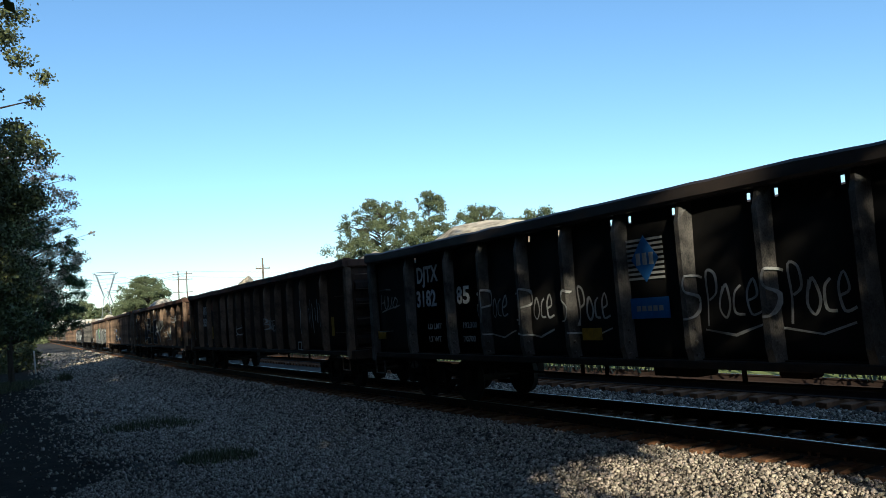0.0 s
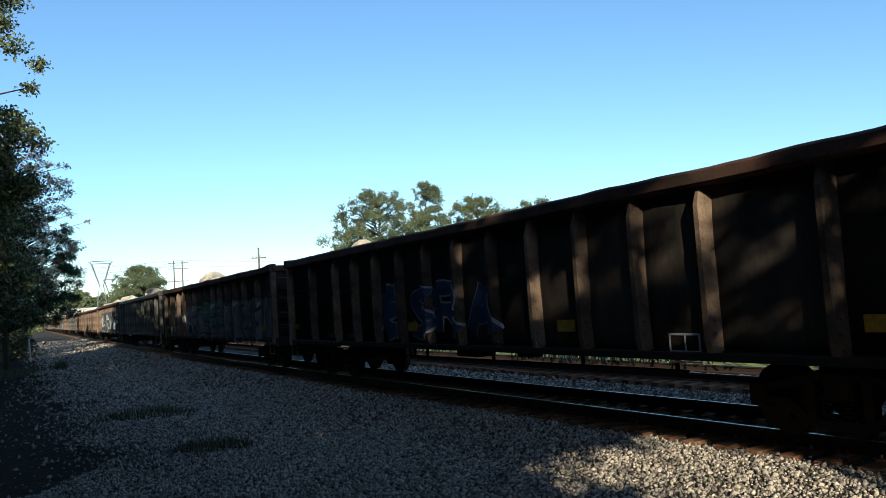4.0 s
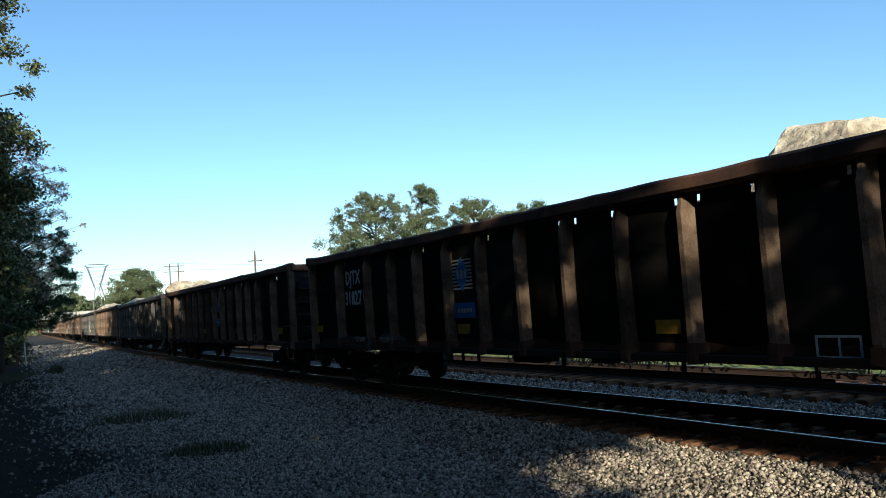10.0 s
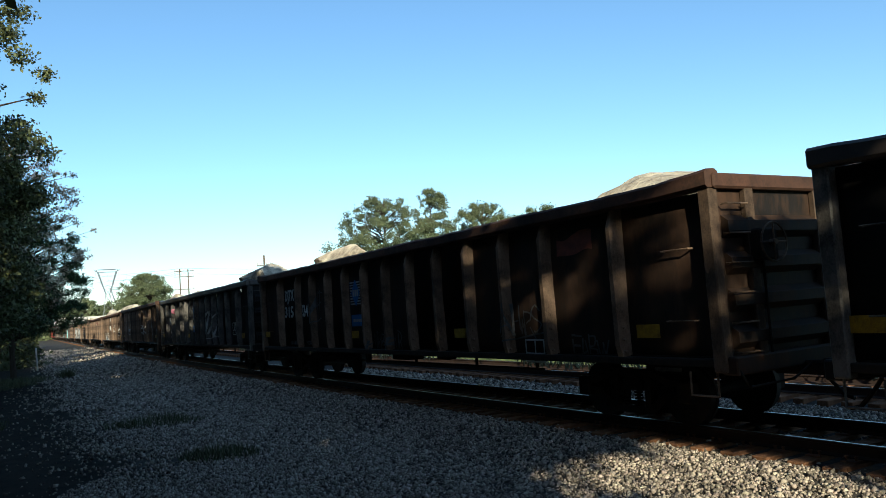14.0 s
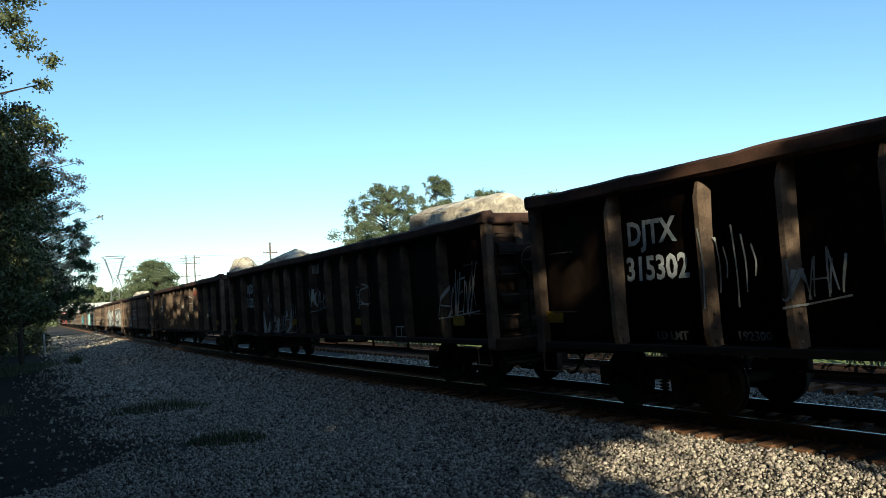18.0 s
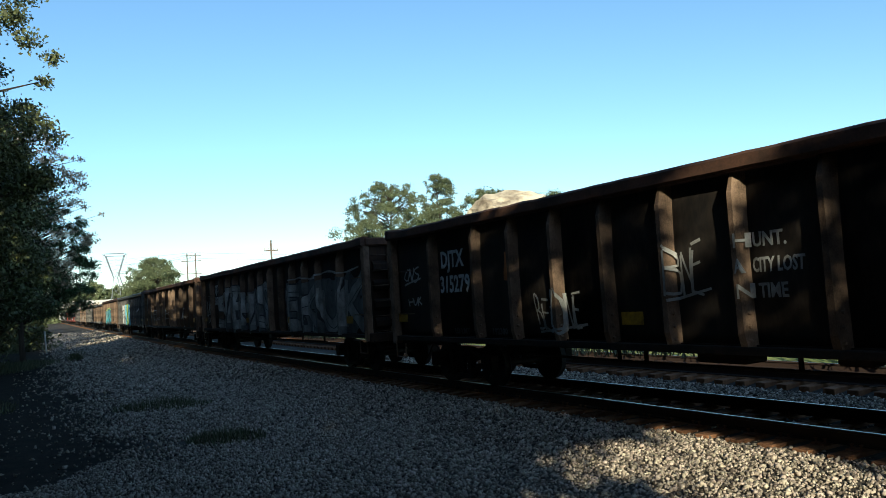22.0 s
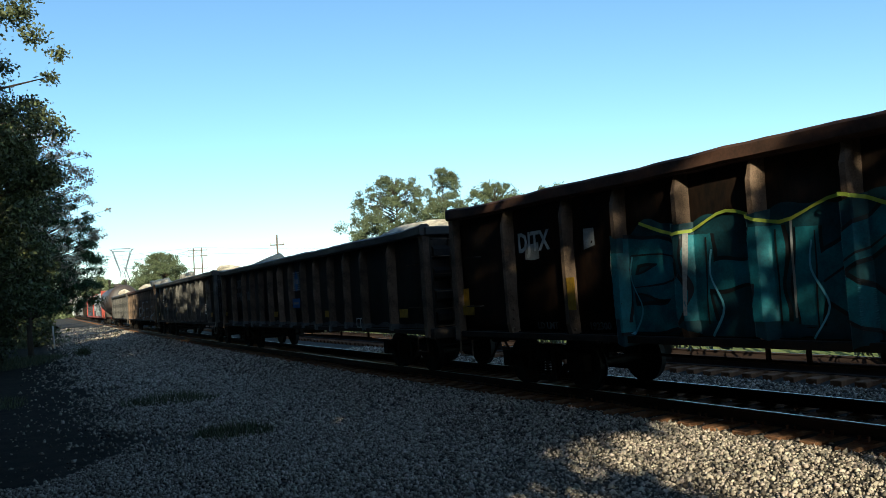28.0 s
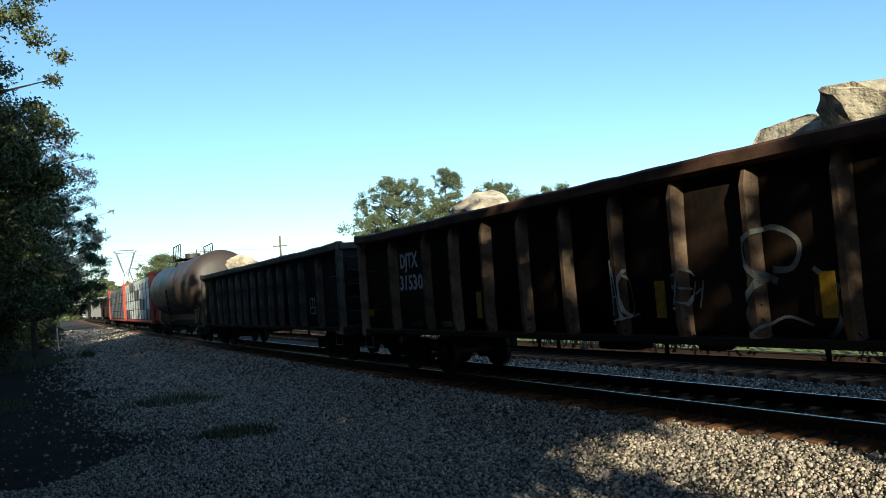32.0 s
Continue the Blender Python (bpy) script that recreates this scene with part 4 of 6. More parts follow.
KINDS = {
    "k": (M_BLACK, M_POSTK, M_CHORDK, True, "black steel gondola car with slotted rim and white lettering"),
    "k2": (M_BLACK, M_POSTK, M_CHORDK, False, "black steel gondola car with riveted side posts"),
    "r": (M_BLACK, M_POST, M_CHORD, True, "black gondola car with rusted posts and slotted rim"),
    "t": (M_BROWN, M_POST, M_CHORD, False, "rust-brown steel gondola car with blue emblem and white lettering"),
    "b": (M_BROWN, M_POST, M_CHORD, False, "rust-brown steel gondola car with worn side posts, sun dapples in their colour, and graffiti"),
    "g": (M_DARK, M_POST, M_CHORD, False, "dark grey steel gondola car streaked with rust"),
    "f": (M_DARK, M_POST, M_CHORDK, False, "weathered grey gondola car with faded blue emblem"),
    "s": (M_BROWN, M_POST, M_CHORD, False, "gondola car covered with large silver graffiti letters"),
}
EMBLEMS = {1: -0.77, 6: -0.5, 8: -2.0, 9: 0.64, 10: -0.6, 11: -1.9, 12: -0.7, 21: 0.45, 22: -1.95, 0: -0.8}


def decorate(k, car, rng):
    """What is painted and sprayed on one car's side."""
    if k in EMBLEMS:
        emblem(car, EMBLEMS[k])
    if k not in (1, 6, 10, 12, 22, 24):
        stencil(car, 5.5)
    else:
        stencil(car, 6.95, 1.5, 0.5, 0.5)
    if k == 24:
        return None
    if k != 2:
        reflector(car, -9.62, 1.41)
    for x in (-2.05, 3.3, 8.6):
        if k not in (2, 20, 23):
            reflector(car, x, 1.36)
    ink = M_DIM if KINDS[CARS[k][1]][0] is not M_BLACK else M_FADED
    for x, words in ((-7.35, ("LD LMT", "LT WT")), (-5.95, ("192300", "70700"))):
        for j, word in enumerate(words):
            letter(car, word, x, 1.16 - 0.24 * j if CARS[k][1] != "k" else 1.62 - 0.28 * j, 0.17, None, ink)
    small_print(car, 8.6, 1.02, 2, 0.5)
    if k == 1:
        for x0, x1, z0, z1 in ((-5.25, -4.3, 1.72, 2.3), (-4.05, -3.0, 1.65, 2.25), (-2.6, -1.65, 1.6, 2.2), (0.0, 1.1, 1.55, 2.25), (1.25, 2.3, 1.55, 2.25)):
            w, h = x1 - x0, z1 - z0
            for line in TAG:
                strokes(car, [smooth_line([(x0 + w * x, z0 + h * z) for x, z in line], 4)], M_FADED, 0.04, "graffiti_tag")
        tags(car, rng, [(-9.6, -8.75, 2.15, 2.5)])
        strokes(car, [[(a, 1.5), (a + 0.5, 1.42), (a + 0.9, 1.55)] for a in (-5.0, -3.9, -2.5, 0.2, 1.4)], M_FADED, 0.035, "graffiti_tag")
    elif k == 2:
        for i, x in enumerate(np.linspace(6.3, 7.5, 8)):
            strokes(car, [smooth_line([(x, 2.62 - 0.13 * (i % 3)), (x + 0.05, 2.3), (x + 0.02 * (i % 3), 1.95), (x + 0.04, 1.6 + 0.16 * (i * 3 % 4))], 4)], M_FADED, 0.03 if i % 2 else 0.06, "paint_drip")
        tags(car, rng, [(2.3, 3.2, 1.75, 2.16), (-9.9, -9.45, 1.42, 1.84), (-1.8, -1.0, 1.6, 2.0)])
        patch(car, -6.05, -5.6, 2.72, 3.14, M_RUSTRED, "primer_patch", "patch of red primer", 0.08, 2)
        for x, z in ((8.62, 1.5), (-5.82, 1.45), (-9.92, 1.4)):
            reflector(car, x, z, True)
    elif k == 3:
        strokes(car, [[(8.75, 2.06), (8.85, 2.3), (8.83, 2.49)]], M_RUSTRED, 0.16, "graffiti_stroke")
        tags(car, rng, [(6.3, 7.2, 2.44, 2.75), (-9.3, -8.6, 1.5, 1.9), (3.0, 4.4, 1.6, 2.3), (5.0, 6.0, 1.5, 2.3)])
        big_letters(car, rng, -5.0, 2.6, 1.05, 2.95, 5, M_INK, M_FADED, True, 0.03)
        patch(car, -0.3, -0.06, 2.5, 3.3, M_FADED, "paint_patch", "", 0.04, 1)
        patch(car, 0.95, 1.3, 2.7, 3.2, M_FADED, "paint_patch", "", 0.05, 4)
        patch(car, -9.55, -9.25, 2.75, 2.92, M_FADED, "paint_patch", "", 0.02, 5)
    elif k == 4:
        big_letters(car, rng, -3.6, 1.4, 1.1, 2.5, 4, M_COBALT, M_FADED, False)
    elif k == 5:
        patch(car, -4.2, 9.7, 1.02, 2.5, M_SILVERD, "graffiti_fill", "dull silver-sprayed band", 0.18, 6)
        big_letters(car, rng, -3.9, 9.4, 1.0, 2.65, 9, M_SILVERD, M_INK)
        for i, x in enumerate(np.linspace(-4.0, 9.2, 22)):
            strokes(car, [smooth_line([(x, 1.15 + 0.2 * (i % 3)), (x + 0.2, 1.5 + 0.1 * (i % 2)), (x + 0.1, 1.9), (x + 0.35, 2.2 + 0.15 * (i % 3))])], (M_FADED, M_INK, M_SILVER)[i % 3], (0.03, 0.08, 0.14)[i % 3], "graffiti_stroke", lift=0.03)
        patch(car, -0.9, 0.15, 1.9, 2.65, M_LEAFGREEN, "graffiti_patch", "", 0.14, 8)
        patch(car, 0.95, 2.1, 1.5, 2.5, M_LEAFGREEN, "graffiti_patch", "", 0.16, 9)
        strokes(car, [smooth_line([(x, 1.3), (x + 0.18, 1.8), (x - 0.05, 2.2)]) for x in (0.62, 3.4, 5.3)], M_ORANGE, 0.12, "graffiti_stroke", lift=0.03)
        tags(car, rng, [(-9.6, -8.9, 1.3, 2.6), (-8.5, -7.0, 1.1, 1.6), (-6.0, -5.2, 1.5, 2.4), (-4.9, -4.2, 1.3, 2.3)])
    elif k == 6:
        tags(car, rng, [(4.2, 5.6, 1.6, 2.2)], M_DIM)
    elif k == 7:
        patch(car, -6.2, 9.6, 1.02, 2.9, M_INK, "graffiti_ground", "black sprayed ground", 0.12, 3)
        for i in range(9):
            a = -6.1 + 15.6 * i / 9
            big_letters(car, rng, a, a + 1.75, 1.0, 3.0, 1, (M_NAVY, M_SILVERD, M_NAVY, M_SILVER)[i % 4], M_FADED, True, 0.035)
        for i, x in enumerate((-5.2, -3.4, -2.2, -0.6, 1.2, 3.0, 4.6, 6.4)):
            strokes(car, [smooth_line([(x, 1.2 + 0.3 * (i % 2)), (x + 0.28, 1.75), (x + 0.2, 2.2 + 0.2 * (i % 3)), (x + 0.5, 2.7)])], M_FADED, 0.1, "graffiti_shine", lift=0.03)
        tags(car, rng, [(-9.6, -8.8, 1.7, 2.6), (-3.7, -3.1, 1.05, 1.3), (0.1, 1.2, 1.02, 1.3), (7.9, 9.2, 1.2, 2.5)])
        strokes(car, [smooth_line([(x, 1.2), (x + 0.4, 1.6), (x + 0.9, 1.35)]) for x in (-7.2, -6.6, 4.4)], M_COBALT, 0.16, "graffiti_stroke")
        strokes(car, [[(x, 1.9), (x + 0.08, 2.4)] for x in (-2.75, 6.2)], M_ORANGE, 0.12, "graffiti_stroke", lift=0.03)
    elif k == 8:
        patch(car, -9.7, 9.7, 0.98, 1.22, M_CHORD, "rust_band", "rusted lower band", 0.05, 3)
        patch(car, -8.5, -4.6, 1.05, 1.3, M_DIM, "worn_band", "", 0.06, 7)
    elif k == 9:
        strokes(car, [ring(-0.53, 2.38, 0.24, 0.1)], M_AQUA, 0.07, "graffiti_ring")
        patch(car, -9.7, 9.7, 0.98, 1.12, M_CHORD, "rust_band", "rusted lower band", 0.06, 5)
    elif k == 11:
        tags(car, rng, [(-5.2, -4.5, 1.9, 2.8), (-1.2, 0.6, 1.0, 1.5), (5.0, 6.0, 1.4, 2.0), (6.8, 7.6, 1.0, 1.4)], M_DIM)
        patch(car, 6.6, 7.5, 2.75, 3.1, M_RUSTRED, "primer_patch", "", 0.08, 12)
        reflector(car, 9.86, 1.25, True)
    elif k == 12:
        tags(car, rng, [(-6.2, -5.7, 2.7, 3.02)], M_PINK, 0.06)
        tags(car, rng, [(2.0, 4.5, 1.4, 2.6)])
    elif k == 13:
        strokes(car, [smooth_line(l, 6) for l in ([(6.62, 1.7), (6.45, 2.1), (6.6, 2.52), (6.9, 2.6), (6.95, 2.3), (6.75, 2.15), (6.95, 2.1)], [(6.95, 2.45), (7.1, 2.62), (7.35, 2.5), (7.3, 2.2), (7.0, 2.1)], [(7.0, 2.1), (7.4, 2.15), (7.46, 1.75), (7.2, 1.55), (6.95, 1.62), (6.62, 1.52), (6.62, 1.7)], [(6.7, 1.75), (6.85, 1.95), (6.7, 2.1)], [(7.1, 1.85), (7.25, 1.95), (7.15, 2.0)])], M_FADED, 0.045, "graffiti_ring")
        tags(car, rng, [(2.5, 3.25, 1.7, 2.45), (3.8, 4.65, 1.5, 2.6), (5.15, 5.85, 1.7, 2.3), (-5.2, -4.4, 1.65, 2.2)], M_FADED, 0.035)
        for i, x in enumerate(np.linspace(-6.3, -5.6, 6)):
            strokes(car, [smooth_line([(x, 2.7 - 0.14 * (i % 3)), (x + 0.05, 2.2), (x + 0.02, 1.6 + 0.2 * (i % 3))], 4)], M_FADED, 0.03, "paint_drip")
        strokes(car, [[(8.55, 2.06), (8.75, 1.68)], [(8.74, 2.04), (8.55, 1.7)]], M_FADED, 0.025, "graffiti_cross")
    elif k == 14:
        tags(car, rng, [(-5.1, -4.4, 1.1, 2.5), (-2.6, -1.8, 1.15, 2.25), (-0.1, 0.9, 1.85, 2.5), (-3.9, -3.1, 1.2, 1.8), (3.2, 4.0, 1.9, 2.5), (8.0, 9.3, 1.6, 2.5)])
        patch(car, 0.1, 0.38, 2.95, 3.2, M_FADED, "paint_patch", "", 0.03, 3)
    elif k == 15:
        strokes(car, [smooth_line(l, 5) for l in ([(-1.15, 2.55), (-0.75, 2.5), (-0.62, 2.2), (-0.8, 1.92), (-1.15, 1.9)], [(0.55, 2.45), (0.25, 2.5), (0.12, 2.3), (0.45, 2.15), (0.5, 1.9), (0.2, 1.82)])] + [ring(1.62, 2.3, 0.2, 0.22), ring(1.64, 1.86, 0.25, 0.24)], M_FADED, 0.03, "graffiti_ring")
        strokes(car, [[(2.65, 2.1), (3.05, 2.9)], [(2.6, 2.85), (3.15, 2.1)], [(2.87, 2.0), (2.9, 3.1)], [(2.5, 2.45), (3.2, 2.55)]], M_FADED, 0.03, "graffiti_star")
        tags(car, rng, [(6.4, 7.5, 1.8, 2.5)])
        patch(car, 3.75, 4.15, 2.85, 3.15, M_RUSTRED, "primer_patch", "", 0.05, 6)
    elif k == 16:
        tags(car, rng, [(-9.45, -8.8, 2.35, 2.72), (-9.3, -8.7, 1.8, 2.0), (-1.2, -0.65, 1.8, 2.5), (-4.4, -3.2, 1.3, 2.0), (6.5, 7.9, 1.45, 2.25), (8.45, 9.65, 1.65, 2.25)], M_FADED, 0.045)
        for word, z in (("HUNT.", 2.38), ("A CITY LOST", 2.05), ("N TIME", 1.72)):
            letter(car, word, 0.0, z, 0.26, 0.9 if len(word) > 8 else 0.66, M_FADED)
        strokes(car, [[(-5.35, 2.2), (-5.3, 2.75)]], M_ORANGE, 0.14, "graffiti_stroke")
    elif k == 17:
        patch(car, -5.3, 1.0, 1.05, 2.55, M_SILVERD, "graffiti_ground", "dull silver sprayed ground", 0.2, 2)
        patch(car, 3.0, 9.6, 1.05, 2.7, M_SILVERD, "graffiti_ground", "dull silver sprayed ground", 0.14, 5)
        big_letters(car, rng, -6.6, 1.0, 1.0, 2.95, 6, M_SILVER, M_INK)
        big_letters(car, rng, 2.9, 9.6, 1.0, 2.8, 4, M_SILVER, M_INK)
        strokes(car, [smooth_line([(3.3, 2.75), (4.6, 2.85), (5.6, 2.75), (7.0, 2.9), (8.2, 2.8), (9.4, 2.9)])], M_FADED, 0.06, "graffiti_outline", lift=0.03)
        tags(car, rng, [(-9.4, -8.65, 1.75, 2.6), (-9.35, -8.9, 1.38, 1.65), (2.9, 3.5, 1.1, 1.6)])
        strokes(car, [[(-9.93, 1.15), (-9.93, 1.85)]], M_ORANGE, 0.12, "graffiti_stroke")
    elif k == 18:
        tags(car, rng, [(-5.25, -4.35, 1.5, 2.15), (-3.8, -3.05, 1.55, 2.2), (-0.1, 0.3, 1.6, 2.15), (5.2, 6.4, 1.6, 2.3)])
        strokes(car, [[(-0.55, 1.5), (-0.5, 1.3), (-0.48, 1.1)], [(-0.42, 1.48), (-0.5, 1.3)]], M_FADED, 0.05, "graffiti_stroke")
        patch(car, -6.0, -5.75, 2.6, 3.15, M_RUSTRED, "primer_patch", "patch of red primer", 0.05, 2)
        patch(car, -7.6, -6.9, 1.75, 2.0, M_DIM, "worn_patch", "", 0.1, 4)
    elif k == 19:
        for a, b, m in ((-5.5, -4.6, M_FADED), (-4.2, -2.9, M_FADED), (-2.7, -1.6, M_AQUA), (-1.4, -0.4, M_LIME), (-0.2, 1.2, M_AQUA)):
            patch(car, a, b, 1.0, 2.85, m, "graffiti_fill", "", 0.2, int(a * 7) % 13)
            big_letters(car, rng, a, b, 1.0, 2.9, 1, m, M_TEALD, False, 0.03)
        tags(car, rng, [(6.4, 7.6, 2.1, 2.7)], M_FADED)
        strokes(car, [[(4.6, 1.3), (4.9, 1.7), (5.1, 1.2)]], M_ORANGE, 0.1, "graffiti_stroke")
    elif k == 20:
        patch(car, -5.2, 2.4, 1.05, 2.75, M_TEALD, "graffiti_fill", "dark teal sprayed ground", 0.16, 11)
        big_letters(car, rng, -5.3, 2.4, 1.0, 2.75, 5, M_TEAL, M_INK, True, 0.06)
        strokes(car, [smooth_line([(-4.6 + 0.8 * i, 2.68 + 0.12 * (-1) ** i) for i in range(9)])], M_LIME, 0.05, "graffiti_outline", lift=0.03)
        strokes(car, [smooth_line([(x, 1.1), (x + 0.25, 1.5), (x + 0.05, 1.95), (x + 0.1, 2.3)]) for x in (-4.9, -3.4, -1.9, -0.6, 0.9)], M_AQUA, 0.035, "graffiti_stroke", lift=0.03)
        patch(car, -7.6, -7.15, 2.45, 2.75, M_FADED, "paint_patch", "", 0.05, 3)
        patch(car, -5.9, -5.65, 2.5, 2.85, M_FADED, "paint_patch", "", 0.05, 4)
        reflector(car, -6.12, 1.5, True)
        reflector(car, -9.7, 1.42, True)
    elif k == 21:
        patch(car, -9.7, 9.7, 1.02, 1.2, M_DIM, "worn_band", "worn lower band", 0.05, 8)
    elif k == 23:
        for c in (2.95, 5.2):
            strokes(car, [smooth_line(l, 6) for l in ([(c - 0.15, 1.8), (c - 0.45, 2.0), (c - 0.5, 2.35), (c - 0.15, 2.5), (c + 0.2, 2.3), (c + 0.1, 1.98), (c - 0.2, 1.95)], [(c - 0.3, 1.85), (c - 0.65, 1.4), (c - 0.4, 1.08), (c + 0.1, 1.0), (c + 0.55, 1.15), (c + 0.7, 1.6), (c + 0.35, 1.95)])], M_SILVER, 0.085, "graffiti_ring")
            strokes(car, [smooth_line([(c - 0.55, 1.1), (c - 0.1, 1.35), (c + 0.3, 1.25)], 5)], M_SILVER, 0.04, "graffiti_ring")
        tags(car, rng, [(-0.2, 0.25, 1.35, 2.2), (1.1, 1.55, 1.5, 2.0), (6.4, 8.9, 1.1, 2.2)])
        for x in (-4.15, 0.86, 3.6):
            reflector(car, x, 1.35, True)


# How much higher or lower than usual a car's sides are.
RISE = {1: -0.05, 7: 0.05, 8: -0.03, 9: -0.04, 10: -0.04, 13: 0.06, 16: 0.03, 17: 0.05, 18: 0.03, 20: 0.06, 21: -0.12}


def build_cars():
    global TOP
    for k, (when, kind, mark, number, more) in enumerate(CARS):
        rng = random.Random(100 + k)
        paint, post, chord, slots, label = KINDS[kind]
        half = HALF
        TOP = 3.58 + RISE.get(k, 0.0)
        base = -V * when + half
        car = gondola(label, paint, post, chord, slots, half, k % 5)
        MOVERS.append((car, base, 0.0, 0.0))
        rubble(car, k, half)
        add_rocks(base, {**BOULDERS_AHEAD, **BOULDERS_BEHIND}.get(k, []), k)
        ink = M_DIM if kind == "f" else M_WHITE
        cap, low = (0.5, 2.13) if kind in ("k", "r") else (0.5, 2.05 + 0.13 * (k in (3, 15, 17)))
        if mark:
            letter(car, mark, -7.9 if k == 15 else -7.82, low + 0.54, cap, 1.0, ink)
        if number:
            letter(car, number, -7.93 if k == 15 else -7.88, low, cap, 1.22 if len(number) > 4 else 0.92, ink)
        if more:
            letter(car, more, -6.08, low, cap, 0.48, ink)
        decorate(k, car, rng)


build_cars()


# ---- the tail of the train ----
M_TANK = mat("tank_brown", (0.075, 0.052, 0.042), 0.42, other=(0.045, 0.034, 0.03), scale=0.7, amount=0.7, bump=0.05, fine=10, sheen2=0.6)
M_RED = mat("bulkhead_red", (0.45, 0.06, 0.035), 0.55, other=(0.28, 0.045, 0.03), scale=2, amount=0.6, bump=0.05)
M_WRAP = mat("lumber_wrap", (0.75, 0.74, 0.7), 0.5, other=(0.5, 0.49, 0.46), scale=1.2, amount=0.6, bump=0.1, fine=9, rand=0.15)
M_WRAPD = mat("lumber_wrap_dark", (0.16, 0.16, 0.17), 0.5, other=(0.08, 0.08, 0.085), scale=1.2, amount=0.6, bump=0.1, fine=9, rand=0.2)
M_HOPPER = mat("hopper_grey", (0.2, 0.2, 0.2), 0.6, other=(0.11, 0.105, 0.1), scale=0.8, amount=0.7, bump=0.05, fine=12)


def tank_car(half):
    car = tagged(new("tank_car"), "brown cylindrical tank car with railed top platform", "freight car", group="cars of the freight train")
    bm = bmesh.new()
    n = 40
    ends = [(0.5, 0.02), (0.53, 0.6), (0.62, 1.1), (0.78, 1.5), (1.0, 1.72), (1.25, 1.8)]
    prof = [(-half + a, r) for a, r in ends] + [(half - a, r) for a, r in ends[::-1]]
    rings = [[bm.verts.new((x, r * math.cos(6.2832 * k / n), 3.3 + r * math.sin(6.2832 * k / n))) for k in range(n)] for x, r in prof]
    for lo, hi in zip(rings, rings[1:]):
        for k in range(n):
            bm.faces.new((lo[k], hi[k], hi[(k + 1) % n], lo[(k + 1) % n]))
    bmesh.ops.recalc_face_normals(bm, faces=bm.faces)
    part("tank", bm, M_TANK, car, "brown riveted tank shell", True)
    for x in (-3.0, 0.0, 3.0):
        bm = bmesh.new()
        tube(bm, (x - 0.04, 0, 3.3), (x + 0.04, 0, 3.3), 1.812, seg=40, caps=False)
        part("band", bm, M_UNDER, car)
    bm = bmesh.new()
    tube(bm, (0, 0, 4.9), (0, 0, 5.5), 0.5, 0.5, 18)
    part("dome", bm, M_TANK, car)
    part("platform", boxes((-1.5, 1.5, -1.0, 1.0, 5.1, 5.15)), M_UNDER, car)
    for y in (-1.0, 1.0):
        part("handrail", rod([(-1.5, y, 5.15), (-1.5, y, 6.05), (1.5, y, 6.05), (1.5, y, 5.15)], 0.03), M_UNDER, car)
        for x in (-0.75, 0.0, 0.75):
            part("rail_post", rod([(x, y, 5.15), (x, y, 6.05)], 0.025), M_UNDER, car)
    part("ladder", rod([(-0.25, -1.6, 1.3), (-0.25, -1.82, 3.1), (-0.25, -1.0, 5.0)], 0.025), M_UNDER, car)
    part("ladder", rod([(0.25, -1.6, 1.3), (0.25, -1.82, 3.1), (0.25, -1.0, 5.0)], 0.025), M_UNDER, car)
    part("centre_sill", boxes((-half, half, -0.3, 0.3, 0.75, 1.1), bevel=0.03), M_UNDER, car)
    for e in (-1, 1):
        part("saddle", boxes((e * (half - 2.3) - 0.5, e * (half - 2.3) + 0.5, -1.3, 1.3, 1.0, 1.85), bevel=0.05), M_TANK, car)
        part("end_platform", boxes((min(e * (half - 1.3), e * half), max(e * (half - 1.3), e * half), -1.5, 1.5, 1.02, 1.1)), M_UNDER, car)
        part("brake_step", rod([(e * (half - 0.4), -1.45, 1.1), (e * (half - 0.4), -1.45, 2.0), (e * (half - 1.1), -1.45, 2.0), (e * (half - 1.1), -1.45, 1.1)], 0.03), M_UNDER, car)
        shared("coupler", 0, coupler_mesh, M_UNDER, car, (pose(0, 0, 0) if e > 0 else pose(0, 0, 0, 0, 0, 180)) @ pose(half + 0.1, 0, 0))
        make_truck(car, e * (half - 2.3))
    return car


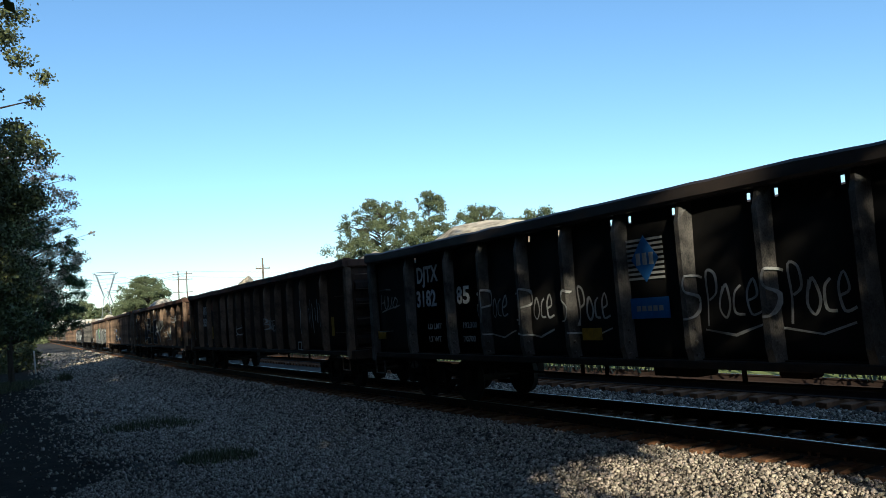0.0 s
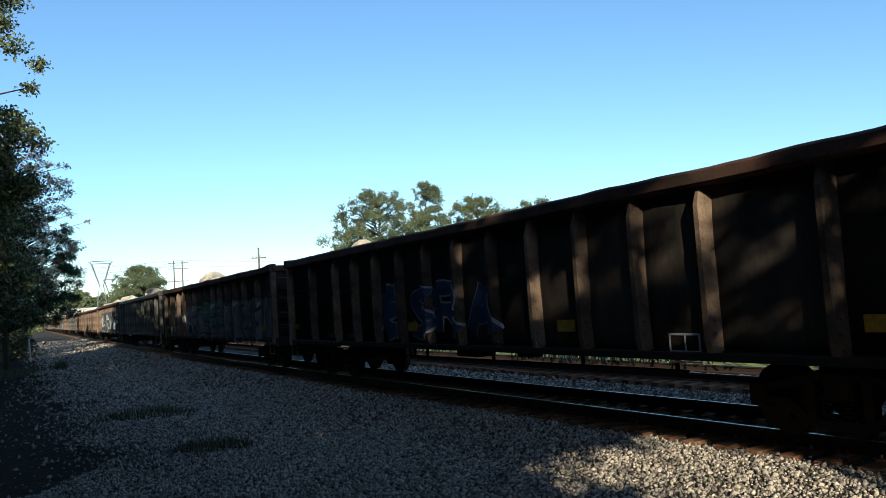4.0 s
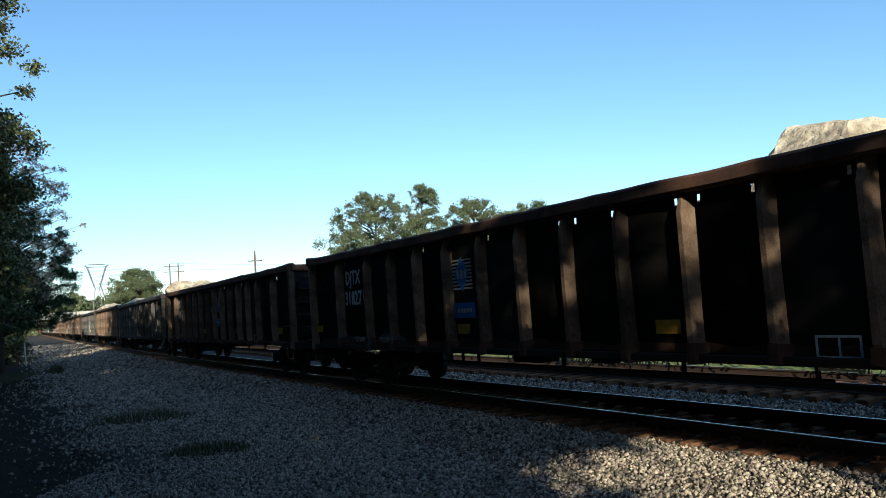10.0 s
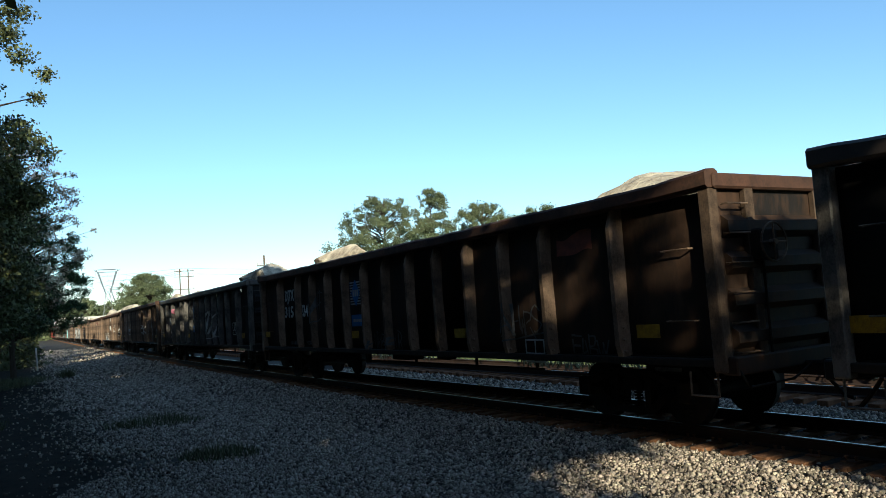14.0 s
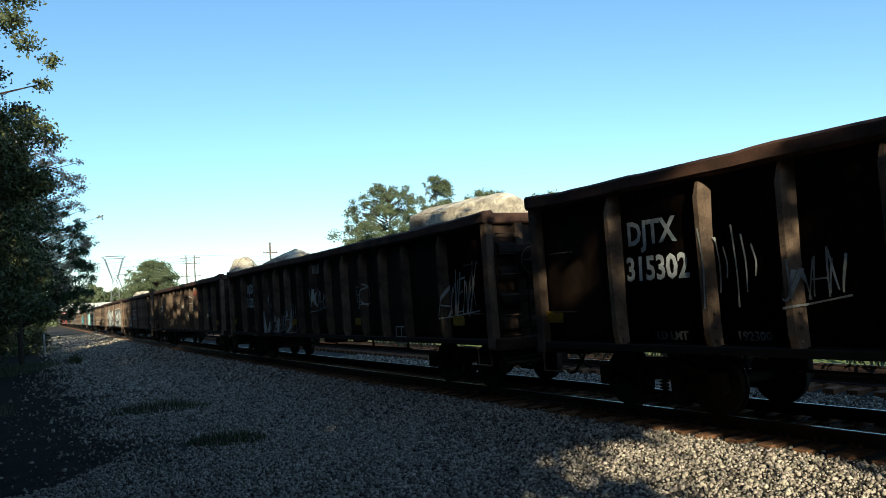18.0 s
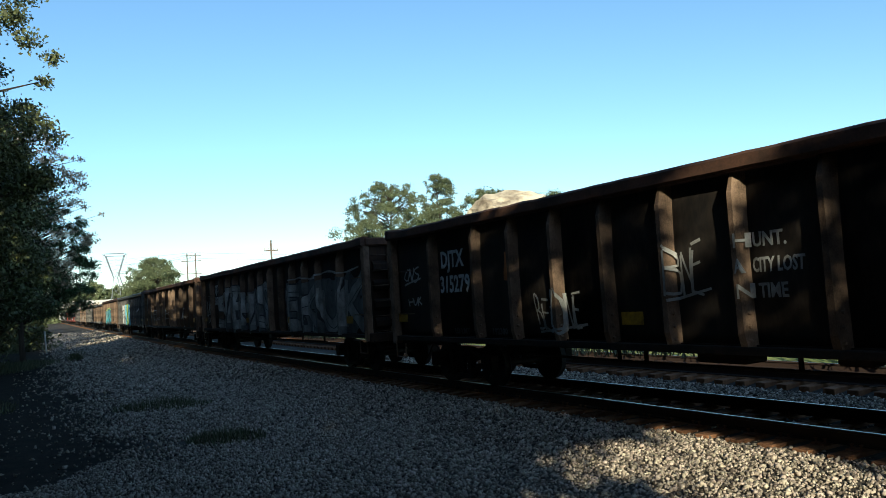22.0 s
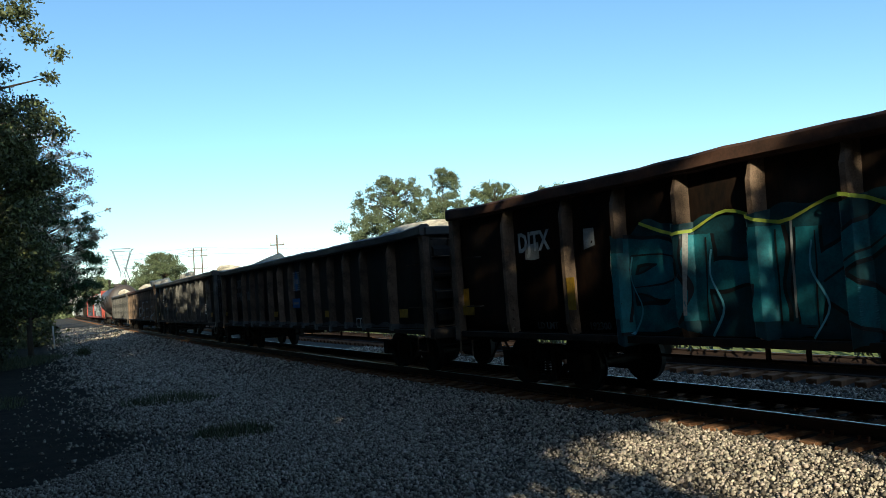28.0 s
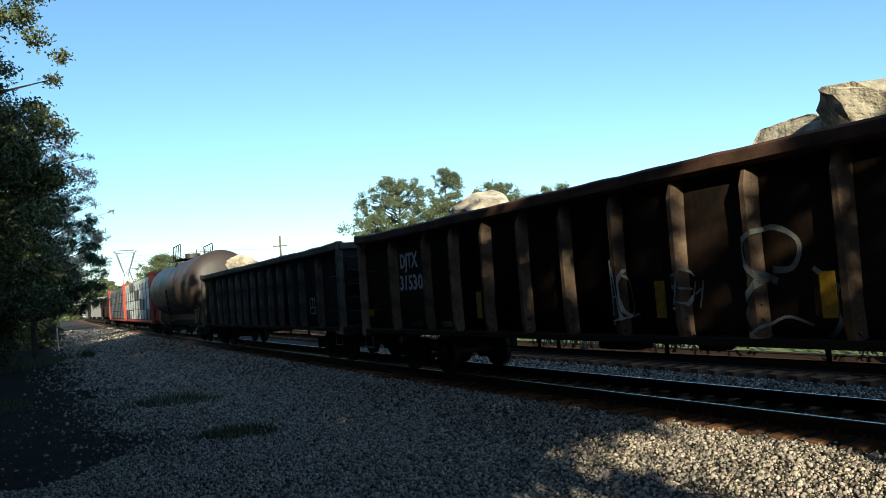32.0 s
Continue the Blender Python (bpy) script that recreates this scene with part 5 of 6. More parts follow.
def lumber_car(half, wrap, label):
    car = tagged(new("centre_beam_car"), label, "freight car", group="cars of the freight train")
    part("deck", boxes((-half, half, -1.45, 1.45, 0.95, 1.15), (-half, half, -0.25, 0.25, 0.7, 0.95), bevel=0.02), M_RED, car, "red deck")
    for e in (-1, 1):
        x = e * (half - 0.3)
        part("bulkhead", boxes((x - 0.06, x + 0.06, -1.5, 1.5, 1.15, 4.95), bevel=0.02), M_RED, car, "red end bulkhead")
        for y in (-1.4, -0.5, 0.5, 1.4):
            part("bulkhead_post", boxes((x - 0.05 + e * 0.12, x + 0.05 + e * 0.12, y - 0.07, y + 0.07, 1.15, 4.93)), M_RED, car)
        part("bulkhead_beam", boxes((x - 0.06 + e * 0.13, x + 0.06 + e * 0.13, -1.5, 1.5, 4.73, 4.95)), M_RED, car)
        shared("coupler", 0, coupler_mesh, M_UNDER, car, (pose(0, 0, 0) if e > 0 else pose(0, 0, 0, 0, 0, 180)) @ pose(half + 0.1, 0, 0))
        make_truck(car, e * (half - 2.4))
    part("centre_beam", boxes((-half + 0.4, half - 0.4, -0.08, 0.08, 1.15, 4.45)), M_RED, car)
    n = 5
    w = (2 * half - 0.9) / n
    for sgn in (-1, 1):
        for k in range(n):
            for j in range(4):
                x = -half + 0.45 + w * (k + 0.5)
                z = 1.2 + j * 0.88
                m = wrap if (k + j) % 4 else M_WRAPD
                shared("lumber_pack", (round(w, 2),), lambda: boxes((-w / 2 + 0.03, w / 2 - 0.03, -0.62, 0.62, 0.0, 0.83), bevel=0.03), m, car, pose(x, sgn * 0.75, z), "wrapped lumber pack")
            for f in (0.25, 0.75):
                part("tie_down", rod([(-half + 0.45 + w * (k + f), sgn * 1.39, 1.15), (-half + 0.45 + w * (k + f), sgn * 1.39, 4.36)], 0.025, 5), M_UNDER, car)
    return car


def hopper_car(half, paint, label):
    car = tagged(new("hopper_car"), label, "freight car", group="cars of the freight train")

    def section(x):
        return [(x, -1.5, 1.5), (x, -1.58, 2.2), (x, -1.58, 3.7), (x, -1.2, 4.3), (x, 1.2, 4.3), (x, 1.58, 3.7), (x, 1.58, 2.2), (x, 1.5, 1.5)]
    part("body", prism(section, -half + 1.2, half - 1.2), paint, car)
    for k in range(9):
        x = -half + 1.6 + (2 * half - 3.2) * k / 8
        part("side_rib", boxes((x - 0.05, x + 0.05, -1.66, 1.66, 1.4, 3.7)), paint, car)
    for x in (-half * 0.5, 0.0, half * 0.5):
        part("chute", prism(lambda z, x=x: [(x - (z - 0.5) * 1.8 - 0.3, -0.4 - (z - 0.5), z), (x + (z - 0.5) * 1.8 + 0.3, -0.4 - (z - 0.5), z), (x + (z - 0.5) * 1.8 + 0.3, 0.4 + (z - 0.5), z), (x - (z - 0.5) * 1.8 - 0.3, 0.4 + (z - 0.5), z)], 0.5, 1.5), paint, car)
        part("hatch", boxes((x - 1.2, x + 1.2, -0.4, 0.4, 4.28, 4.42), bevel=0.03), paint, car)
    part("roof_walk", boxes((-half + 1.2, half - 1.2, 0.7, 1.3, 4.35, 4.4)), M_UNDER, car)
    part("centre_sill", boxes((-half, half, -0.25, 0.25, 0.75, 1.05)), M_UNDER, car)
    for e in (-1, 1):
        part("end_slope", prism(lambda y, e=e: [(e * (half - 1.2), y, 4.0), (e * (half - 1.2), y, 2.6), (e * (half - 2.8), y, 1.5)], -1.4, 1.4), paint, car)
        part("end_frame", rod([(e * (half - 0.2), -1.4, 1.0), (e * (half - 0.2), -1.4, 3.6), (e * (half - 1.2), -1.4, 3.8)], 0.06), paint, car)
        shared("coupler", 0, coupler_mesh, M_UNDER, car, (pose(0, 0, 0) if e > 0 else pose(0, 0, 0, 0, 0, 180)) @ pose(half + 0.1, 0, 0))
        make_truck(car, e * (half - 2.2))
    return car


def build_tail():
    at = -V * 34.74 - 1.3
    for build, half in TAIL:
        MOVERS.append((build(half), at - half, 0.0, 0.0))
        at -= 2 * half + 1.3


TAIL = [(tank_car, 9.8), (lambda h: lumber_car(h, M_WRAP, "red centre-beam flat car stacked with white-wrapped lumber"), 12.3), (lambda h: lumber_car(h, M_WRAPD, "red centre-beam flat car stacked with dark-wrapped lumber"), 12.3), (lambda h: hopper_car(h, M_UNDER, "dark covered hopper car with ribbed sides"), 8.6), (lambda h: hopper_car(h, M_HOPPER, "weathered grey covered hopper car with ribbed sides"), 8.6), (lambda h: hopper_car(h, M_HOPPER, "weathered grey covered hopper car with ribbed sides"), 8.6), (lambda h: hopper_car(h, M_UNDER, "dark covered hopper car with ribbed sides"), 8.6), (lambda h: hopper_car(h, M_HOPPER, "weathered grey covered hopper car with ribbed sides"), 8.6), (lambda h: hopper_car(h, M_WRAP, "pale covered hopper car with ribbed sides"), 8.6)]
build_tail()


# ---- trees ----
def leaf_mesh(name, centres, radii, n, size, material, seed, flat=1.0, lean=0.6):
    """n small leaves scattered in clumps."""
    rng = np.random.RandomState(seed)
    c = np.asarray(centres)
    r = np.asarray(radii)
    idx = rng.choice(len(c), n, p=r ** 2 / (r ** 2).sum())
    d = np.clip(rng.normal(size=(n, 3)) * 0.52, -1.4, 1.4)
    p = c[idx] + d * r[idx][:, None] * np.array([1, 1, flat])
    a = rng.normal(size=(n, 3))
    a /= np.linalg.norm(a, axis=1)[:, None]
    b = np.cross(a, rng.normal(size=(n, 3)))
    b /= np.linalg.norm(b, axis=1)[:, None]
    sz = size * rng.uniform(0.6, 1.4, n)[:, None]
    v = np.empty((n, 4, 3))
    v[:, 0], v[:, 1], v[:, 2], v[:, 3] = p - a * sz, p + b * sz * lean, p + a * sz, p - b * sz * lean
    me = bpy.data.meshes.new(name)
    me.vertices.add(n * 4)
    me.vertices.foreach_set("co", v.astype(np.float32).ravel())
    me.loops.add(n * 4)
    me.loops.foreach_set("vertex_index", np.arange(n * 4, dtype=np.int32))
    me.polygons.add(n)
    me.polygons.foreach_set("loop_start", np.arange(0, n * 4, 4, dtype=np.int32))
    me.update(calc_edges=True)
    me.materials.append(material)
    return me


def tree(label, height, z0, radius, n, size, material, seed, trunk=0.25, clumps=70, clump=0.9, pine=False, lean=0.6):
    """A trunk with limbs, and a crown of leaves in clumps round the limbs' ends."""
    rng = random.Random(seed)
    ob = tagged(new("tree"), label, "tree", group="trees beside the railway")
    bm = bmesh.new()
    bend = [(0.0, 0.0, -0.6)]
    for k in range(1, 7):
        bend.append((bend[-1][0] + rng.uniform(-0.25, 0.25), bend[-1][1] + rng.uniform(-0.25, 0.25), height * 0.92 * k / 6))
    for k in range(6):
        tube(bm, bend[k], bend[k + 1], trunk * (1 - k / 6.5), trunk * (1 - (k + 1) / 6.5), 9)
    centres, radii = [], []
    for k in range(clumps):
        h = z0 + (height - z0) * rng.uniform(0.0, 1.0) ** 0.85
        u = (h - z0) / (height - z0)
        full = (1 - u) ** 0.7 * 0.9 + 0.12 if pine else math.sqrt(max(0.0, 1 - (2 * u - 0.85) ** 2 / 1.45)) * (0.85 + 0.3 * rng.random())
        a = rng.uniform(0, 6.283)
        rr = radius * full * rng.uniform(0.04, 1.0) ** 0.5
        c = Vector((rr * math.cos(a), rr * math.sin(a), h))
        centres.append(tuple(c))
        radii.append(clump * rng.uniform(0.55, 1.25) * (1 - 0.4 * u))
        if rng.random() < 0.55:
            f = max(0.25, (h - rr * 0.45) / (height * 0.92)) * 6
            i = min(5, int(f))
            st = Vector(bend[i]).lerp(Vector(bend[i + 1]), min(1.0, f - i))
            mid = st.lerp(c, 0.55) + Vector((rng.uniform(-0.3, 0.3), rng.uniform(-0.3, 0.3), rng.uniform(0, 0.4)))
            tube(bm, st, mid, trunk * 0.28, trunk * 0.16, 5)
            tube(bm, mid, c, trunk * 0.16, trunk * 0.05, 5)
    part("trunk", bm, M_BARK, ob)
    part("crown", leaf_mesh("crown", centres, radii, n, size, material, seed, 0.75, lean), material, ob)
    return ob


def put(ob, x, y, dz=0.0, turn=0.0):
    ob.matrix_basis = pose(x, y, ground_z(x, y) - 0.5 + dz, 0, 0, turn)
    return ob


# beside the line, ahead of the camera
put(tree("tall leafy oak with sparse upper twigs", 18.8, 2.0, 4.6, 110000, 0.075, M_LEAF, 11, 0.34, 300, 0.8), -20.4, 27.8)
put(tree("dense green broadleaf tree by the railway", 13.4, 2.4, 4.4, 120000, 0.075, M_LEAF, 12, 0.3, 420, 0.75), -24.0, 34.5)
put(tree("low dark bush under the trees", 3.6, 0.0, 2.7, 9000, 0.09, M_LEAF, 17, 0.08, 120, 0.6), -25.4, 36.5)
put(tree("slender tree with sparse yellowing autumn leaves", 13.6, 4.2, 4.3, 30000, 0.06, M_LEAF2, 13, 0.16, 380, 0.42), -25.3, 42.5)
put(tree("pine with tufted needle branches", 9.9, 2.6, 4.4, 46000, 0.16, M_NEEDLE, 14, 0.16, 330, 0.42, lean=0.12), -26.4, 44.5)
put(tree("dark shrubby tree at the wood's edge", 7.3, 0.0, 3.6, 12000, 0.11, M_LEAF, 15, 0.2, 220, 0.75), -33.6, 48.0)
for i, (x, y) in enumerate([(-37, 58), (-44.5, 71), (-54, 88), (-67, 108), (-84, 135)]):
    put(tree("dark green tree at the wood's edge", 10.5 + (i * 37 % 5) * 0.6, 0.0, 4.6, 14000, 0.16, M_LEAF, 20 + i, 0.25, 200, 0.85), x, y)
# behind the camera: the unseen wood, its crowns added and shaped to shade the line
wood_a = tree("leafy tree of the wood beside the railway", 12.6, 0.4, 4.6, 22000, 0.17, M_LEAF, 31, 0.32, 130, 0.95)
wood_b = tree("unseen tree with a high flat crown, added to filter the sun", 10.0, 7.8, 3.3, 1350, 0.16, M_LEAF, 32, 0.26, 48, 0.42)
wood_e = tree("unseen tree with a high dense crown, added to block the sun", 10.7, 8.3, 3.3, 4600, 0.17, M_LEAF, 38, 0.26, 46, 0.7)
put(wood_e, -3.0, -4.0)
for s in (-15.0, -10.5, -6.0, -1.5, 3.0):
    q = on_track(s, -10.0)
    put(copy_thing(wood_e, pose(0, 0, 0)), q.x, q.y, 1.4, s * 40)
shrub = tree("bushy young tree at the wood's edge", 10.6, 0.2, 2.5, 20000, 0.17, M_LEAF, 33, 0.16, 70, 0.9)
put(shrub, 2.2, -6.0)
put(copy_thing(shrub, pose(0, 0, 0)), -1.4, -5.4, 0, 130)
wood_c = tree("tall dense tree at the wood's edge", 14.6, 0.4, 4.7, 26000, 0.17, M_LEAF, 34, 0.34, 140, 0.95)
put(wood_c, -6.0, -4.5)
wood_d = tree("unseen tall tree with a high narrow crown, added to filter the sun", 14.8, 11.5, 3.0, 2300, 0.17, M_LEAF, 35, 0.28, 40, 0.55)
put(wood_d, 4.8, -14.5)
for s in (-17.0, -22.5, -28.0, -34.0, -40.0):
    q = on_track(s, -13.2)
    put(copy_thing(wood_d, pose(0, 0, 0)), q.x, q.y, 0.6 * math.sin(s), s * 40)
put(wood_a, -1.6, -12.5)
put(wood_b, 7.0, -6.5)
high = tree("unseen tall open-crowned tree, added to shade the line", 15.0, 8.0, 5.2, 15000, 0.17, M_LEAF, 36, 0.36, 85, 0.7)
put(high, -2.5, -4.5)
for x, y in ((-10.5, 1.0), (-8.5, 8.0)):
    put(copy_thing(high, pose(0, 0, 0)), x, y, 0, x * 31)
deep = tree("unseen very tall dense tree, added to block skylight", 19.5, 1.5, 6.0, 24000, 0.22, M_LEAF, 37, 0.4, 180, 1.2)
put(deep, -13.5, -9.5)
for x, y in ((-20, -4), (-25.5, 4.5), (-9.5, -19), (-19, -14), (-27, -6)):
    put(copy_thing(deep, pose(0, 0, 0)), x, y, 0, x * 31)
for i, (x, y, kind) in enumerate([(-9.5, 3.5, 2), (-13.4, 9.0, 2), (-18.6, 15.2, 0), (-22.6, 21.4, 0), (16, -19, 0), (24, -29, 0), (12.5, -9.5, 1), (-3.6, 3.4, 3), (-3.5, -20, 0), (-9, -14, 0), (-16, -3, 0), (-21, 8, 0), (-27, 16, 0), (32, -40, 0), (-4, -26, 0), (20, -42, 0), (41, -53, 0), (-31, 26, 0)]):
    o = copy_thing((wood_a, wood_b, wood_c, wood_e)[kind], pose(0, 0, 0))
    put(o, x, y, 0, i * 57)
# added out of view: far trees that block low sky, young boughs shading the rails
sky_belt = tree("unseen tall dense tree far behind, added to block low sky", 18.0, 0.2, 7.0, 9000, 0.5, M_LEAF, 39, 0.45, 150, 1.6)
put(sky_belt, 4.0, -54.0)
for i in range(17):
    a = radians(128 + i * 10.5)
    r = 56 + (i * 29 % 11)
    put(copy_thing(sky_belt, pose(0, 0, 0)), r * math.sin(a), r * math.cos(a), 0, i * 71)


def bough_blocker(s, off, z, seed):
    """Unseen sun blocker: a young tree, dense boughs along the line at one height."""
    rng = random.Random(seed)
    ob = tagged(new("tree"), "unseen young tree, dense boughs added along the line to block sun", "tree", group="trees beside the railway")
    base = on_track(s, off, 0.0)
    ob.matrix_basis = pose(base.x, base.y, base.z - 0.5)
    along, out = Vector((TX, TY, 0)), Vector((NX, NY, 0))
    bm = bmesh.new()
    tube(bm, (0, 0, -0.3), (0, 0, z), 0.045, 0.025, 8)
    centres, radii = [], []
    for k in range(34):
        u = rng.uniform(-2.6, 2.6)
        v = rng.uniform(-0.35, 0.35)
        c = along * u + out * v + Vector((0, 0, z + 0.5 - 0.93 * v + rng.uniform(-0.24, 0.24)))
        centres.append(tuple(c))
        radii.append(rng.uniform(0.22, 0.34))
        if k % 3 == 0:
            tube(bm, (0, 0, z - 0.9 + 0.02 * k), c, 0.04, 0.012, 5)
    part("trunk", bm, M_BARK, ob)
    part("crown", leaf_mesh("crown", centres, radii, 2200, 0.14, M_LEAF, seed), M_LEAF, ob)


for i in range(6):
    bough_blocker(3.0 + i * 4.2, -8.0, 7.65, 70 + i)
# a branch that hangs into the view from the wood
branch = tagged(new("overhanging_branch"), "dark branch tip with star-shaped leaves hanging from above", "branch")
part("limb", rod([(-7.2, -2.0, 9.6), (-5.4, 3.6, 7.5), (-3.75, 6.50, 5.30), (-3.45, 6.66, 5.24)], 0.012), M_BARK, branch)
star_rng = random.Random(61)
for k in range(13):
    bm = bmesh.new()
    r = star_rng.uniform(0.055, 0.085)
    rim = []
    for i in range(10):
        a = i * math.pi / 5
        q = r * (1.0 if i % 2 == 0 else 0.36)
        rim.append(bm.verts.new((q * math.cos(a), q * math.sin(a), 0.012 * math.cos(a * 2))))
    mid = bm.verts.new((0, 0, 0.008))
    for i in range(10):
        bm.faces.new((mid, rim[i], rim[(i + 1) % 10]))
    leaf = part("leaf", bm, M_LEAF, branch)
    leaf.matrix_basis = pose(-3.70 + 0.029 * k, 6.54 + 0.013 * k, 5.19 + star_rng.uniform(-0.045, 0.05), 90 + star_rng.uniform(-35, 35), star_rng.uniform(0, 72), star_rng.uniform(-30, 30))
# beyond the tracks
put(tree("green broadleaf tree beyond the tracks", 11.4, 3.0, 4.4, 48000, 0.085, M_FARLEAF, 41, 0.16, 330, 0.55, lean=0.45), -5.4, 60.0)
put(tree("slender leafy tree beyond the tracks", 12.0, 3.0, 1.9, 20000, 0.085, M_FARLEAF, 46, 0.12, 150, 0.5, lean=0.45), -1.5, 60.5)
put(tree("leafy tree beyond the tracks", 10.5, 2.0, 4.2, 46000, 0.085, M_FARLEAF, 42, 0.16, 330, 0.55, lean=0.45), 2.4, 61.0)
put(tree("small leafy tree beyond the tracks", 10.2, 2.0, 3.8, 38000, 0.085, M_FARLEAF, 43, 0.16, 280, 0.55, lean=0.45), 7.4, 63.0)
put(tree("rounded dense tree in the distance", 12.3, 1.0, 5.4, 60000, 0.11, M_FARLEAF, 44, 0.3, 420, 0.9), -57.5, 139.0)
far = tree("distant tree of the far wood", 17.0, 0.5, 8.0, 7000, 0.6, M_FARLEAF, 45, 0.4, 110, 2.0)
put(far, -165, 330)
for i in range(16):
    o = copy_thing(far, pose(0, 0, 0))
    put(o, -190 + i * 9.5, 345 + (i * 53 % 40), (i * 31 % 5) - 3.0, i * 77)

# ---- things in the distance ----
def pylon(x, y, base, height, label):
    """A lattice tower with a waist and two spread arms under a long cross-beam."""
    ob = tagged(new("transmission_tower"), label, "transmission tower")
    ob.matrix_basis = pose(x, y, base, 0, 0, 25)
    h, w = height, 0.62 * height
    for sx in (-1, 1):
        for sy in (-1, 1):
            part("leg", rod([(sx * 2.6, sy * 2.6, 0), (sx * 0.8, sy * 0.8, h * 0.62)], 0.14, 4), M_GALV, ob)
        part("arm", rod([(sx * 0.5, 0, h * 0.62), (sx * h * 0.12, 0, h * 0.97)], 0.15, 4), M_GALV, ob)
        part("arm", rod([(sx * 0.9, 0, h * 0.66), (sx * h * 0.145, 0, h)], 0.13, 4), M_GALV, ob)
        for k in range(5):
            u, u2 = k / 5, (k + 1) / 5
            part("brace", rod([(sx * (2.6 - 1.8 * u), -2.6 + 1.8 * u, h * 0.62 * u), (sx * (2.6 - 1.8 * u2), 2.6 - 1.8 * u2, h * 0.62 * u2)], 0.06, 4), M_GALV, ob)
            part("brace", rod([((2.6 - 1.8 * u) * sx, sx * (2.6 - 1.8 * u), h * 0.62 * u), (-sx * (2.6 - 1.8 * u2), sx * (2.6 - 1.8 * u2), h * 0.62 * u2)], 0.06, 4), M_GALV, ob)
        part("insulator", rod([(sx * w * 0.26, 0, h - 0.15), (sx * w * 0.25, 0, h - 2.0)], 0.1, 5), M_CONC, ob)
    part("cross_beam", rod([(-w * 0.2, 0, h), (w * 0.2, 0, h)], 0.15, 4), M_GALV, ob)
    part("beam_chord", rod([(-w * 0.28, 0, h - 0.1), (-w * 0.2, 0, h - 0.9), (w * 0.2, 0, h - 0.9), (w * 0.28, 0, h - 0.1)], 0.12, 4), M_GALV, ob)
    for sx in (-1, 1):
        part("waist_brace", rod([(-sx * 0.8, 0, h * 0.62), (sx * h * 0.1, 0, h * 0.8), (-sx * h * 0.06, 0, h * 0.74)], 0.07, 4), M_GALV, ob)
    return ob


def pole(x, y, height, twin, arms, label):
    ob = tagged(new("utility_pole"), label, "utility pole", group="utility poles")
    ob.matrix_basis = pose(x, y, ground_z(x, y) - 0.6, 0, 0, 20)
    reach = 2.4 if twin else 1.1
    for dx in ((-1.0, 1.0) if twin else (0.0,)):
        bm = bmesh.new()
        tube(bm, (dx, 0, 0), (dx, 0, height), 0.2, 0.13, 8)
        part("shaft", bm, M_POLE, ob)
    for z in arms:
        part("cross_arm", boxes((-reach, reach, -0.08, 0.08, height - z - 0.08, height - z + 0.08)), M_POLE, ob)
        for dx in (-reach * 0.9, -reach * 0.3, reach * 0.3, reach * 0.9):
            part("insulator", rod([(dx, 0, height - z + 0.1), (dx, 0, height - z + 0.45)], 0.08, 5), M_CONC, ob)
    return ob


def wire(a, b, sag, r=0.022):
    a, b = Vector(a), Vector(b)
    pts = [a.lerp(b, k / 16) - Vector((0, 0, sag * 4 * (k / 16) * (1 - k / 16))) for k in range(17)]
    return tagged(part("power_line", rod(pts, r, 4), M_UNDER), "thin dark overhead power line", "power line", group="power lines")


pylon(-126.5, 272.0, -1.5, 24.6, "grey steel lattice power tower in the distance")
pylon(-190.0, 420.0, -2.0, 26.0, "grey steel lattice power tower in the distance")
pole(-68.0, 188.0, 16.8, True, (0.6, 2.0, 5.2), "wooden double-pole power line support")
pole(-29.5, 116.5, 12.6, False, (1.6,), "wooden utility pole with one cross-arm")
for dx in (-6.0, 0.0, 6.0):
    wire((-126.5 + dx, 272.0 + dx * 0.4, 21.0), (-68.0 + dx * 0.3, 188.0, 15.0), 2.0)
    wire((-190 + dx, 420 + dx * 0.4, 22.0), (-126.5 + dx, 272.0 + dx * 0.4, 21.0), 4.0)
for z in (0.0, -1.4):
    wire((-68.0, 188.0, 15.6 + z), (60.0, 240.0, 14.0 + z), 2.0)
    wire((-200.0, 160.0, 15.6 + z), (-68.0, 188.0, 15.6 + z), 2.0)


def overpass(s):
    """A road bridge across the line, with its deck, parapets, girders and piers."""
    ob = tagged(new("overpass"), "pale concrete road bridge over the railway", "bridge")
    ob.matrix_basis = track_pose(s, 0.75)
    part("deck", boxes((-5, 5, -45, 45, 6.6, 7.2)), M_CONC, ob)
    for x in (-4.9, 4.9):
        part("parapet", boxes((x - 0.15, x + 0.15, -45, 45, 7.2, 8.1)), M_CONC, ob)
    for x in (-4, -1.3, 1.3, 4):
        part("girder", boxes((x - 0.25, x + 0.25, -45, 45, 5.6, 6.6)), M_CONC, ob)
    for y in (-14, 16):
        for x in (-3.5, 0, 3.5):
            bm = bmesh.new()
            tube(bm, (x, y, -1), (x, y, 5.2), 0.5, seg=14)
            part("pier", bm, M_CONC, ob)
        part("pier_cap", boxes((-4.8, 4.8, y - 0.6, y + 0.6, 5.0, 5.6)), M_CONC, ob)
    return ob


overpass(-330.0)

post = tagged(new("marker_post", None), "slim white marker post beside the track", "marker post")
bm = bmesh.new()
tube(bm, (0, 0, -0.4), (0, 0, 1.75), 0.055, seg=10)
part("shaft", bm, M_CONC, post, "white painted shaft")
bm = bmesh.new()
bmesh.ops.create_uvsphere(bm, u_segments=10, v_segments=6, radius=0.06, matrix=Matrix.Translation((0, 0, 1.75)))
part("cap", bm, M_CONC, post)
